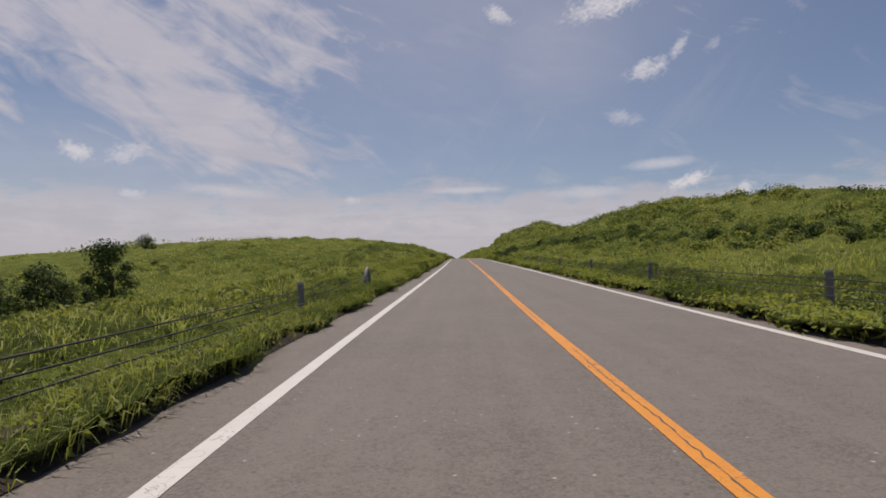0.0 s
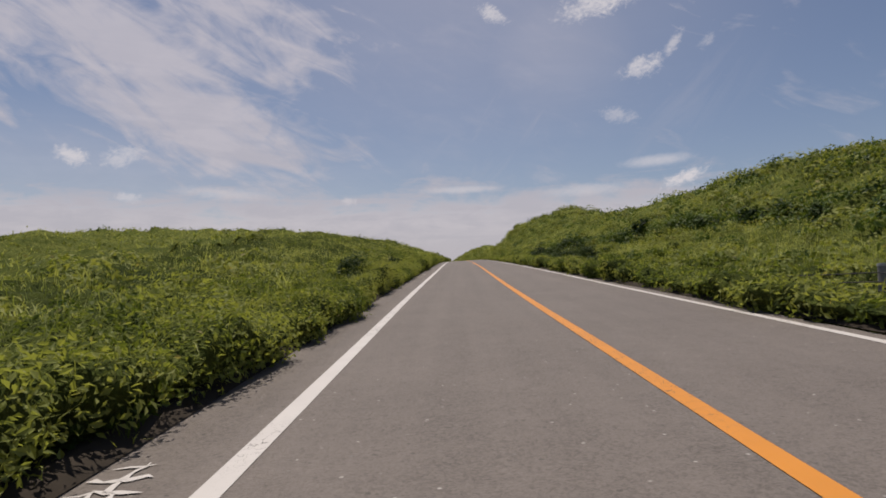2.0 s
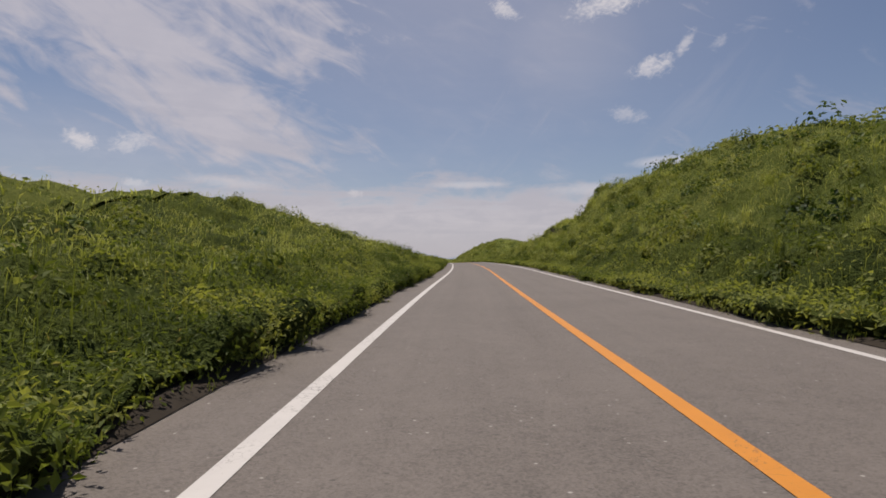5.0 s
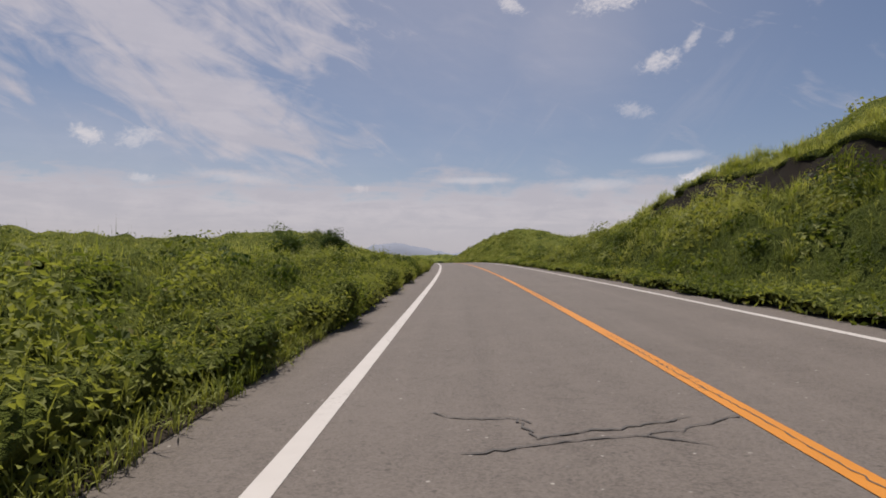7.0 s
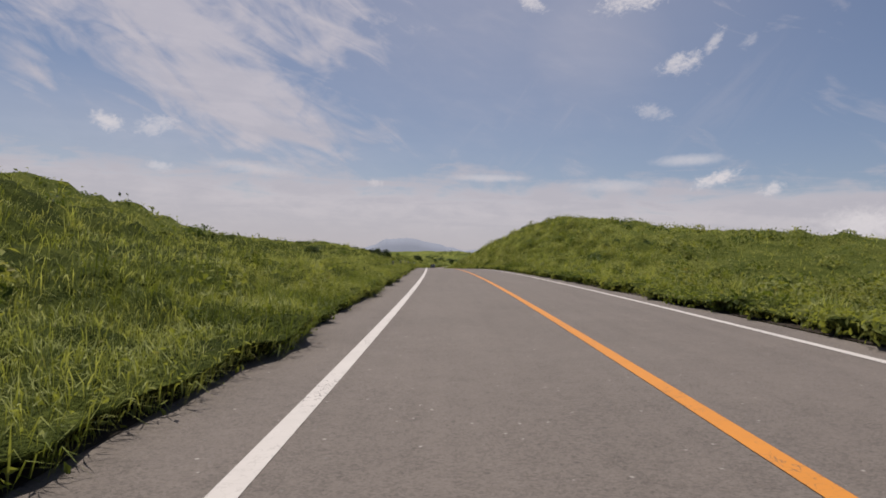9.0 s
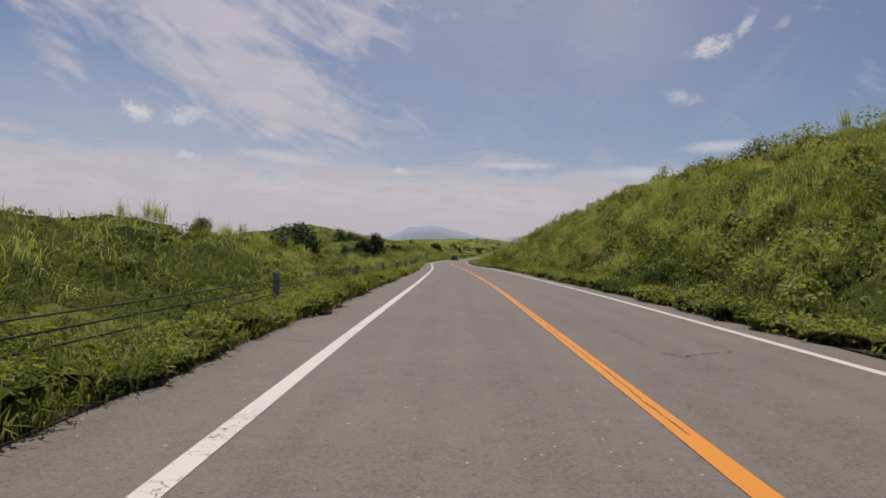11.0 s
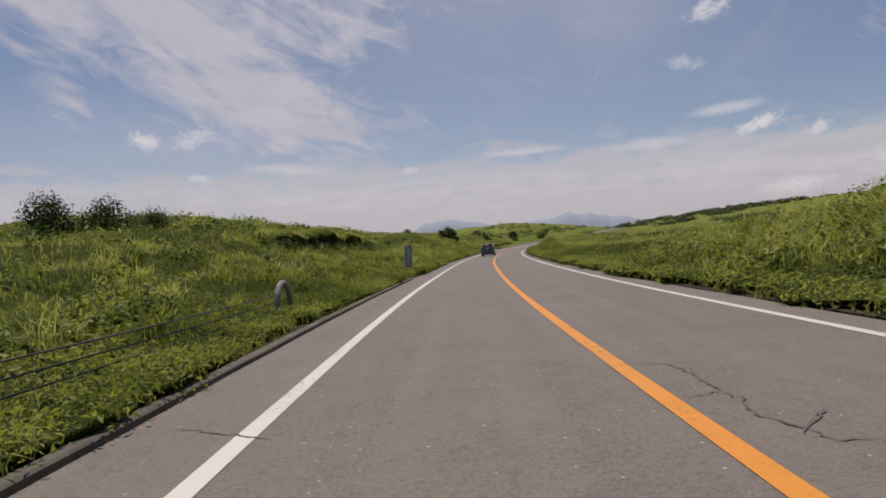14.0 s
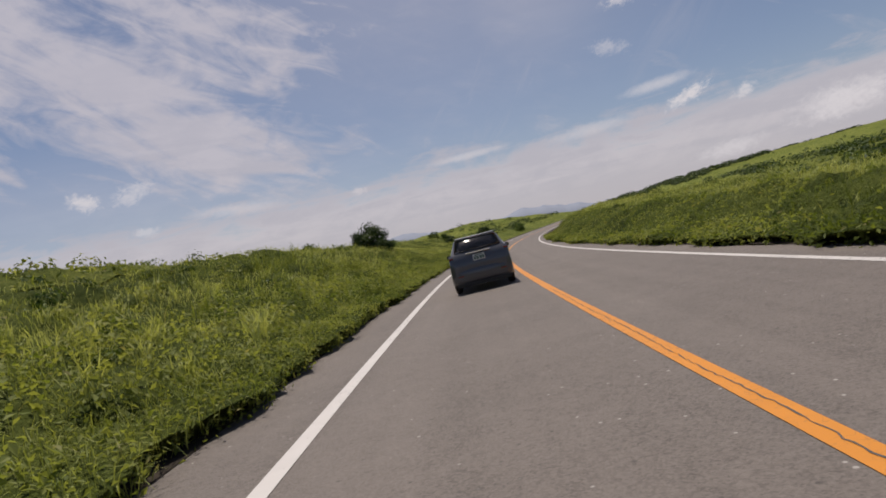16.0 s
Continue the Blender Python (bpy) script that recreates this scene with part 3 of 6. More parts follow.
# ---- the ground: one sheet to the horizon ----
def build_ground():
    near = np.arange(-40.0, 720.0, 2.0)
    s = np.concatenate([[-3900, -2000, -900, -400, -200, -120, -80, -60], near, np.arange(720, 1000, 6.0), [1050, 1200, 1500, 2000, 2800, 3800, 4900]])
    half = np.concatenate([[2.0, 3.7, 4.05], np.arange(4.4, 10, 0.7), np.arange(10, 30, 1.4), np.arange(30, 70, 2.5), np.arange(70, 160, 6.0),
                           [175, 200, 240, 300, 450, 800, 1500, 2600, 4200]])
    d = np.concatenate([-half[::-1], [0.0], half])
    S, D = np.meshgrid(s, d, indexing="ij")
    h = soil_level(S, D)
    h = np.where(np.abs(D) < 4.1, -0.06, h)
    h = np.where(np.abs(D) > 300, h - (np.abs(D) - 300) * 0.012, h)
    h = h - np.interp(D, [150, 300, 800, 4200], [0, 10, 70, 160])
    fade = np.clip((S - 930) / 1500, 0, 1)
    h = h * (1 - fade) - (30 + np.interp(D, [100, 800], [0, 130])) * fade
    ob = new("ground", grid_mesh("ground", place(S, D, h), M["turf"]))
    tagged(ob, "rolling green upland meadow over rough ground", "ground", kind="structure")


build_ground()


# ---- road and its markings ----
def strip(name, s, d0, d1, mat, lift, label="", category="", columns=2, parent=None):
    d = np.linspace(0, 1, columns)[None] * (d1 - d0)[:, None] + d0[:, None] if isinstance(d0, np.ndarray) else np.linspace(d0, d1, columns)[None].repeat(len(s), 0)
    S = s[:, None].repeat(columns, 1)
    uv = np.stack([d, S], -1)
    ob = new(name, grid_mesh(name, place(S, d, lift)[:, ::-1], mat, True, uv[:, ::-1]))
    ob.parent = parent
    if label:
        tagged(ob, label, category, kind="structure")
    return ob


ALL = np.concatenate([np.arange(-30, 760, 1.0), np.arange(760, 1001, 4.0)])


def ragged(base, amount, scale, seed):
    return base + (value_noise(ALL / scale, ALL * 0 + seed, seed) - 0.5) * amount


strip("road", ALL, ragged(-right_edge(ALL), 0.25, 2.5, 1), ragged(left_edge(ALL) + 0.15, 0.12, 3.0, 2), M["asphalt"], 0.0, "worn grey asphalt two-lane country road", "road", 9)
strip("edge_line", ALL, LEFT_LANE - 0.085, LEFT_LANE + 0.085, M["white"], 0.005, "solid white painted line along the asphalt edge", "road marking", 2)
strip("edge_line", ALL, -RIGHT_LANE - 0.075, -RIGHT_LANE + 0.075, M["white"], 0.005, "solid white painted line along the asphalt edge", "road marking", 2)
strip("centre_line", ALL, -0.085, 0.085, M["yellow"], 0.006, "solid orange-yellow centre line, finely cracked", "road marking", 2)


# ---- growth: blades, leaves and shrubs ----
rng = np.random.default_rng(7)


def blades(root, length, width, lean, turn):
    """Bent ribbons: root places (n,3), length, width, lean (0 upright to 1.3), turn (bearing)."""
    n = len(root)
    out = np.stack([np.cos(turn), np.sin(turn), np.zeros(n)], -1)
    side = np.stack([-np.sin(turn), np.cos(turn), np.zeros(n)], -1) * (width / 2)[:, None]
    up = np.array([0, 0, 1.0])
    a1, a2 = lean * 0.4, lean * 1.5
    mid = root + (out * np.sin(a1)[:, None] + up * np.cos(a1)[:, None]) * (length * 0.5)[:, None]
    tip = mid + (out * np.sin(a2)[:, None] + up * np.cos(a2)[:, None]) * (length * 0.5)[:, None]
    v = np.stack([root, mid + side, mid - side, tip], 1).reshape(-1, 3)
    b = (np.arange(n) * 4)[:, None]
    f = np.concatenate([b + [0, 1, 2], b + [2, 1, 3]], 0)
    return v, f


def leaf_quads(at, size, normal, turn_rng, slim=0.5):
    """Pointed leaves folded along their midrib, two triangles each."""
    n = len(at)
    normal = normal / np.linalg.norm(normal, axis=1, keepdims=True)
    any_way = turn_rng.normal(size=(n, 3))
    along = np.cross(normal, any_way)
    along /= np.linalg.norm(along, axis=1, keepdims=True) + 1e-9
    across = np.cross(normal, along)
    L, W = (size * 0.5)[:, None], (size * 0.5 * slim)[:, None]
    fold = normal * (size * 0.12)[:, None]
    v = np.stack([at - along * L, at + across * W + fold, at + along * L, at - across * W + fold], 1).reshape(-1, 3)
    b = (np.arange(n) * 4)[:, None]
    f = np.concatenate([b + [0, 1, 2], b + [0, 2, 3]], 0)
    return v, f


def leafiness(s, d):
    """Where broad-leaved herbs stand (1) and where grass does (0)."""
    n = 0.55 * value_noise(s / 5.0, d / 2.2, 21) + 0.45 * value_noise(s / 1.6, d / 1.2, 22)
    lush = np.interp(s, [0, 20, 30, 40, 64, 76, 98, 106, 132, 150, 190, 215, 232, 256, 263, 275, 281, 350, 372, 420, 440, 475, 515, 535], [0.12, 0.3, 0.65, 0.8, 0.7, 0.95, 0.95, 0.4, 0.4, 0.5, 0.45, 0.2, 0.25, 0.35, 0.95, 0.9, 0.12, 0.3, 0.5, 0.4, 0.35, 0.5, 0.45, 0.25])
    lush_right = np.interp(s, [0, 60, 85, 135, 150, 215, 300, 480, 560], [0.3, 0.4, 0.85, 0.75, 0.5, 0.15, 0.22, 0.2, 0.3])
    return np.clip((n - 0.75 + 0.6 * np.where(d > 0, lush, lush_right)) * 3.2, 0, 1)


def cushions(s, d, cell, seed):
    """Rounded tops of plants standing side by side, from 0 in the gaps to about 1."""
    x, y = s / cell, d / cell
    xi, yi = np.floor(x), np.floor(y)
    best = np.zeros(x.shape)
    for i in (-1, 0, 1):
        for j in (-1, 0, 1):
            cx, cy = xi + i, yi + j
            r1 = np.modf(np.abs(np.sin(cx * 127.1 + cy * 311.7 + seed * 13.3) * 43758.5453))[0]
            r2 = np.modf(np.abs(np.sin(cx * 269.5 + cy * 183.3 + seed * 7.7) * 43758.5453))[0]
            size = 0.62 + 0.38 * np.modf(r1 * 17.3 + r2 * 5.1)[0]
            far = ((x - cx - r1) ** 2 + (y - cy - r2) ** 2) / (0.85 * size) ** 2
            best = np.maximum(best, size * np.sqrt(np.clip(1 - far, 0, 1)))
    return best


def cover_top(s, d):
    """Height of the plants' tops over the road's level: cushions that grow larger away from the road."""
    g, a = growth(d), np.abs(d)
    near, far = np.interp(a, [8, 11], [1, 0]), np.interp(a, [17, 24], [0, 1])
    c = near * (0.5 * cushions(s, d, 0.6, 81) + 0.5 * cushions(s, d, 1.5, 82))
    c = c + (1 - near) * (1 - far) * (0.45 * cushions(s, d, 0.95, 83) + 0.55 * cushions(s, d, 2.4, 84))
    c = c + far * (0.45 * cushions(s, d, 2.1, 85) + 0.55 * cushions(s, d, 4.6, 86))
    amp = np.interp(a, [8, 12, 18, 26, 46, 55], [1.7, 2.6, 2.8, 3.2, 3.2, 0.0]) * np.interp(s, [445, 480], [1, 0.55])
    trimmed = np.interp(s, [20, 28, 352, 366, 456, 466], [1, 0, 0, 1, 1, 0]) * np.interp(d, [0, 0.1, 7, 10], [0, 0.42, 0.42, 0]) * np.interp(s, [24, 30], [1.3, 1.0]) + np.interp(s, [60, 80], [1, 0]) * np.interp(-d, [0, 0.1, 7, 9], [0, 0.22, 0.22, 0])   # low growth round the fence
    trimmed = trimmed - 0.22 * np.interp(s, [236, 244, 268, 278], [0, 1, 1, 0]) * np.interp(d, [4.8, 6, 10, 13], [0, 1, 1, 0])      # and taller weeds
    trimmed = trimmed + 0.25 * np.interp(s, [374, 383, 396, 404], [0, 1, 1, 0]) * np.interp(d, [6, 9, 20, 30], [0, 1, 1, 0])
    trimmed = trimmed + 0.75 * np.where(d < 0, 1.0, 0.0) * np.interp(s, [226, 234, 282, 289], [0, 1, 1, 0]) * np.interp(a, [8.2, 9.8, 12.2, 12.8], [0, 1, 1, 0])   # below the scarp
    return soil_level(s, d) - trimmed + g * (0.15 + amp * (c - 0.06) - 0.42 * np.maximum(amp - 1.0, 0)) + 0.1 * (value_noise(s / 0.3, d / 0.3, 87) - 0.5)


def fullness(s, d):
    """Thin in the gaps between the cushions, full on their heads."""
    a = np.abs(d)
    c = np.where(a < 9.5, cushions(s, d, 1.5, 82), np.where(a < 20, cushions(s, d, 2.4, 84), cushions(s, d, 4.6, 86)))
    return np.clip(0.3 + 1.15 * c, 0, 1.15)


def coat(points, density, r):
    """Random places on a sheet, with its normals; density per square metre for each of its cells."""
    a, b = points[1:, :-1] - points[:-1, :-1], points[:-1, 1:] - points[:-1, :-1]
    cross = np.cross(a, b)
    size = np.linalg.norm(cross, axis=-1) + 1e-9
    normal = cross / size[..., None]
    mean = size * density
    count = np.floor(mean + r.random(mean.shape)).astype(int)
    i, j = np.indices(mean.shape)
    i, j = np.repeat(i.ravel(), count.ravel()), np.repeat(j.ravel(), count.ravel())
    u, v = r.random(len(i))[:, None], r.random(len(i))[:, None]
    at = (points[i, j] * (1 - u) + points[i + 1, j] * u) * (1 - v) + (points[i, j + 1] * (1 - u) + points[i + 1, j + 1] * u) * v
    n = normal[i, j]
    return at, n * np.where(normal[..., 2].mean() < 0, -1.0, 1.0)


def leaf_coat(points, density, size, depth=0.06):
    at, n = coat(points, density, rng)
    k = len(at)
    at = at + n * rng.normal(0.2 * depth, depth, k)[:, None]
    return leaf_quads(at, rng.uniform(size[0], size[1], k), n * 0.65 + rng.normal(size=(k, 3)) * 0.7 + np.array([0, 0, 0.55]), rng, 0.46)


def blade_coat(points, density, length, width, upright=0.45):
    """Blades that rise from the plants' tops and droop outwards and downhill."""
    at, n = coat(points, density, rng)
    k = len(at)
    turn = np.arctan2(n[:, 1] + rng.normal(0, 0.45, k), n[:, 0] + rng.normal(0, 0.45, k))
    size = rng.uniform(length[0], length[1], k)
    lean = np.clip(rng.normal(1.15 - upright, 0.35, k), 0.05, 1.6)
    return blades(at - np.array([0, 0, 1.0]) * (size * 0.3)[:, None], size, rng.uniform(width[0], width[1], k), lean, turn)


def stuff(name, pieces, mat, label, category="grass"):
    verts, faces, base = [], [], 0
    for v, f in pieces:
        verts.append(v)
        faces.append(f + base)
        base += len(v)
    ob = new(name, fast_mesh(name, np.concatenate(verts), np.concatenate(faces), mat, faces[0].shape[1] == 4))
    return tagged(ob, label, category, kind="stuff")


def sheet_faces(points, keep=None, below=0.0):
    a, b = np.gradient(points, axis=0), np.gradient(points, axis=1)
    n = np.cross(a, b)
    n = n / (np.linalg.norm(n, axis=-1, keepdims=True) + 1e-9)
    n = n * np.where(n[..., 2:].mean() < 0, -1.0, 1.0)
    points = points - n * below
    r, c = points.shape[:2]
    idx = np.arange(r * c).reshape(r, c)
    f = np.stack([idx[:-1, :-1], idx[:-1, 1:], idx[1:, 1:], idx[1:, :-1]], -1)
    return points.reshape(-1, 3), (f if keep is None else f[keep]).reshape(-1, 4)


HEDGE_LEFT = ([-10, 20, 40, 75, 105, 125, 220, 232, 275, 290, 360, 372, 416, 420, 486, 492, 600], [0.14, 0.22, 0.5, 0.62, 0.6, 0.42, 0.52, 0.55, 0.5, 0.34, 0.3, 0.34, 0.32, 0.22, 0.22, 0.3, 0.25])
HEDGE_RIGHT = ([-10, 60, 80, 130, 150, 225, 280, 360, 470, 600], [0.2, 0.25, 0.5, 0.5, 0.32, 0.3, 0.28, 0.3, 0.26, 0.2])
STEEP = np.array([0.34, 0.14, -0.02, 0.02, 0.14])           # out from the edge
RISE = np.array([-0.08, 0.30, 0.62, 0.86, 1.0])             # share of the front's height


def verge_sheet(side):
    """The growth's surface beside the asphalt: a steep, bulging front and a top of cushions."""
    s = np.arange(-8.0, 600.0, 0.34)
    u = np.concatenate([np.arange(0.3, 2.0, 0.2), np.arange(2.0, 4.6, 0.3)])
    edge = left_edge(s) if side > 0 else right_edge(s)
    off = (np.interp(s, [195, 205, 225, 235], [-0.06, 0.06, 0.06, -0.06]) if side > 0 else -0.14) + np.interp(s, [414, 418, 487, 491], [0, 0.15, 0.15, 0]) * (side > 0) + 0.42 * (value_noise(s / 0.8, s * 0 + side, 71) - 0.5) * np.interp(s, [414, 418, 487, 491], [1, 0.5, 0.5, 1]) ** (side > 0) + 0.3 * (value_noise(s / 2.9, s * 0 + side, 72) - 0.35)
    tall = np.interp(s, *(HEDGE_LEFT if side > 0 else HEDGE_RIGHT)) * (0.55 + 0.9 * value_noise(s / 1.1, s * 0 + side, 73))
    S = s[:, None] + 0 * u[None]
    U = u[None] + off[:, None] * np.interp(u, [0.3, 1.5], [1, 0])[None]
    D = side * (edge[:, None] + U)
    top = cover_top(S, D)
    blend = np.interp(u, [0.3, 1.9], [0, 1])[None]
    front = soil_level(s, side * (edge + 0.4)) * 0.3 + tall
    lumpy = 0.75 + 0.5 * cushions(S, D, 0.55, 82)
    H = front[:, None] * lumpy * (1 - blend) + top * blend
    wob = 0.16 * (value_noise(s[:, None] / 0.35, STEEP[None] * 9 + s[:, None] * 0, 74) - 0.5)
    FD = side * (edge[:, None] + off[:, None] + STEEP[None] + wob)
    FH = (H[:, :1] * RISE[None])
    full_d, full_h = np.concatenate([FD, D], 1), np.concatenate([FH, H], 1)
    full_s = s[:, None] + 0 * full_d
    return full_s, full_d, place(full_s, full_d, full_h), np.concatenate([np.zeros(5), u])


def slope_sheet(side, s0, s1, ds, d0, d1, dd):
    s, d = np.arange(s0, s1, ds), side * np.arange(d0, d1 + dd, dd)
    S, D = np.meshgrid(s, d, indexing="ij")
    h = cover_top(S, D)
    h = np.where(np.abs(D) > 55.5, soil_level(S, D) - 0.3, h)
    return S, D, place(S, D, h), np.abs(d)


def mid(a):
    return (a[1:, 1:] + a[:-1, :-1]) / 2


under, verge_leaves, verge_blades, slope_leaves, slope_blades, slope_under = [], [], [], [], [], []
for side in (1, -1):
    S, D, P, u = verge_sheet(side)
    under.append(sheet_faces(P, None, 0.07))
    L, um = leafiness(mid(S), mid(D)), ((u[1:] + u[:-1]) / 2)[None]
    near = np.interp(um, [0, 1.1, 2.0, 4.3], [1, 1, 0.45, 0.26] if side > 0 else [0.3, 0.28, 0.2, 0.18])
    grassy = np.interp(mid(S), [24, 34, 278, 284, 345, 352, 505, 515], [1, 0, 0, 0.7, 0.7, 0, 0, 0.5]) * (side > 0)
    L = np.where(um < 0.9, np.maximum(L, 0.7 * (1 - grassy)), L)
    full = np.where(um < 0.7, 1.0, fullness(mid(S), mid(D)))
    verge_leaves.append(leaf_coat(P, (55 + 270 * L) * near * full * (1 - 0.6 * np.interp(mid(S), [278, 286, 344, 352], [0, 1, 1, 0]) * (side > 0)) * np.where(um < 0.8, 1.2, 0.85), (0.05, 0.105) if side > 0 else (0.085, 0.165), 0.07))
    verge_blades.append(blade_coat(P, (112 - 88 * L) * (1 + 0.5 * np.interp(mid(S), [276, 284, 340, 350], [0, 1, 1, 0]) * (side > 0)) * near * full * np.where(um < 0.25, 0.25 + 0.75 * grassy, 1.0), (0.2, 0.5), (0.006, 0.015) if side > 0 else (0.01, 0.022), 0.3))
    verge_blades.append(blade_coat(P, 2.0 * (um > 0.8) * np.clip(3 * value_noise(mid(S) / 4, mid(D) / 3, 95) - 1.2, 0, 1), (0.7, 1.15), (0.009, 0.016), 1.0))
    pale = np.interp(mid(S), [278, 286, 344, 352], [0, 1, 1, 0]) * (side > 0)      # a stretch of light grass
    slope_blades.append(blade_coat(P, 75 * pale * near * (um > 0.35), (0.2, 0.45), (0.007, 0.016), 0.35))
    S, D, P, a = slope_sheet(side, -8, 640, 0.68, 7.6, 19.1, 0.55)
    scarp_gap = (mid(S) > 238) & (mid(S) < 286) & (mid(D) < -11.4) & (mid(D) > -14.4)
    # left slope gets the shade-toned copy, right slope the lighter turf
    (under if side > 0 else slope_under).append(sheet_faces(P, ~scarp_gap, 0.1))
    L = leafiness(mid(S) * 0.6, mid(D) * 0.6) * (1 - 0.8 * np.interp(mid(S), [280, 288, 345, 352], [0, 1, 1, 0]) * (side > 0))
    thin = np.interp(np.abs(mid(D)), [7, 12, 19], [1.5, 1.0, 0.7]) * ~scarp_gap * fullness(mid(S), mid(D))
    steep = 1 + 0.6 * (side < 0) * np.interp(mid(S), [215, 230, 285, 300, 360, 375, 430, 460], [0, 1, 1, 0, 0, 1, 1, 0]) * (np.abs(mid(D)) < 14) - 0.25 * (np.abs(mid(D)) > 15)
    slope_leaves.append(leaf_coat(P, (4 + 12 * L) * thin * steep, (0.07, 0.15), 0.11))
    slope_blades.append(blade_coat(P, (17 - 10.5 * L) * thin * steep, (0.28, 0.66), (0.012, 0.03), 0.3))
    S, D, P, a = slope_sheet(side, 10, 720, 1.1, 18.6, 56.0, 1.1)
    slope_under.append(sheet_faces(P))
    L = leafiness(mid(S) * 0.3, mid(D) * 0.3)
    reach = np.interp(mid(S), [0, 60, 130, 260, 275, 330, 400, 415, 440, 480, 490], [26, 58, 58, 58, 50, 36, 30, 22, 40, 40, 58]) if side > 0 else np.interp(mid(S), [0, 60, 180, 240, 300, 320, 420, 450, 470, 490, 530, 600], [30, 58, 48, 34, 28, 42, 48, 50, 32, 28, 46, 58])
    seen_from_path = np.abs(mid(D)) < reach      # cover is left out where the camera's path does not see it
    slope_leaves.append(leaf_coat(P, (0.5 + 2.2 * L) * seen_from_path, (0.22, 0.46), 0.2))
    slope_blades.append(blade_coat(P, (1.6 - 1.0 * L) * seen_from_path, (0.45, 0.9), (0.05, 0.11), 0.4))


def crest(s, side, inner, base, rise, seed, hang=1.0, uneven=0.4):
    """Grass that hangs over the top edge of a bare earth face; rise: from 0 at its ends to 1."""
    rows = [(0.5, -0.5), (0.12, -0.28), (-0.12, 0.06), (0.05, 0.3), (0.3, 0.5), (0.7, 0.6), (1.2, 0.6), (2.0, 0.45), (2.8, 0.0)]
    P = []
    for a, h in rows:
        d = side * (inner + a + 0.45 * (value_noise(s / 0.9, s * 0 + a, seed) - 0.5))
        P.append(place(s, d, (base + hang * h + uneven * (value_noise(s / 1.2, s * 0 + a * 0.7, seed + 1) - 0.5)) * rise + soil_level(s, d) * (1 - rise)))
    P = np.stack(P, 1)
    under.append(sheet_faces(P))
    many = np.array([0.0, 0.15, 0.5, 1, 1, 1, 0.8, 0.5]) + np.zeros((len(s) - 1, 8))
    slope_leaves.append(leaf_coat(P, 16 * many, (0.1, 0.18), 0.08))
    slope_blades.append(blade_coat(P, 60 * many, (0.3, 0.6), (0.02, 0.045), 0.55))


def earth_face(s, side, foot, top, low, high, seed):
    """The dark bare earth below such an edge, its colour deepened for the overhang's shade."""
    rows = [place(s, side * (foot + (top - foot) * u + 0.3 * (value_noise(s * 1.1, s * 0 + u * 3, seed) - 0.5) + 0.25 * (value_noise(s * 2.6, s * 0 + u * 7, seed + 3) - 0.5)), low * (1 - u) + high * u + 0.35 * (value_noise(s * 0.7, s * 0 + u * 4, seed + 2) - 0.5) * u * (1 - u) * 4) for u in np.linspace(0, 1, 9)]
    held = np.clip(4 * value_noise((s[:-1] / 1.7)[:, None] + np.zeros(8), np.arange(8)[None] * 0.25 + np.zeros((len(s) - 1, 1)), seed + 5) - 2.0, 0, 1)
    slope_blades.append(blade_coat(np.stack(rows, 1), 11 * held, (0.2, 0.4), (0.015, 0.035), 0.5))      # tufts that hold on the face
    tagged(new("earth_scarp", grid_mesh("earth_scarp", np.stack(rows, 1), M["earth"])), "bare dark earth face, blackened further for shade under the grassy crest", "earth bank", kind="structure")


scarp_s = np.arange(227.0, 290.0, 0.3)
crest(scarp_s, -1, 13.0, soil_level(scarp_s, -13.9), np.interp(scarp_s, [231, 240, 283, 289], [0, 1, 1, 0]), 91, 0.75)
face_s = np.arange(234.0, 287.0, 0.5)
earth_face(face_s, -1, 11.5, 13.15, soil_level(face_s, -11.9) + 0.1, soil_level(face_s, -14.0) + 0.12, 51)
bank_s = np.arange(489.0, 540.0, 0.3)
bank_d = 14.4
bank_rise = np.interp(bank_s, [489, 497, 522, 540], [0, 1, 1, 0])
bank_top = cover_top(bank_s, np.full(len(bank_s), 16.0)) * 0.3 + 0.7 * (soil_level(bank_s, 16.0) + 0.3) - 0.35 + 0.2 * (value_noise(bank_s / 3.0, bank_s * 0, 98) - 0.5)
crest(bank_s, 1, bank_d, bank_top, bank_rise, 97, 0.7, 0.15)
# near-black face stands in for the shade under the bank's edge
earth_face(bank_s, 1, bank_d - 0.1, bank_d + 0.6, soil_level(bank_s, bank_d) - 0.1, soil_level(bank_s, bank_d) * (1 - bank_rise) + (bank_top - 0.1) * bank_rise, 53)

# short tufts that creep out from the edge over the asphalt
for side in (1, -1):
    k = 2600
    fs = rng.uniform(-6, 580, k)
    fs = fs[rng.random(k) < np.interp(fs, [40, 60, 110, 130, 225, 235, 275, 290, 365, 372, 415, 420], [1, 0.4, 0.4, 1, 1, 0.4, 0.4, 1, 1, 0.5, 0.5, 0.8])]
    edge = left_edge(fs) + 0.12 if side > 0 else right_edge(fs)
    fd = edge + rng.uniform(-0.07, 0.3, len(fs))
    fs, fd = np.repeat(fs, 9), np.repeat(fd, 9)
    n = len(fs)
    fs, fd = fs + rng.normal(0, 0.06, n), fd + rng.normal(0, 0.03, n)
    verge_blades.append(blades(place(fs, side * fd, np.full(n, -0.01)), rng.uniform(0.08, 0.34, n), rng.uniform(0.008, 0.018, n), rng.uniform(0.2, 1.3, n), rng.uniform(0, 6.28, n)))

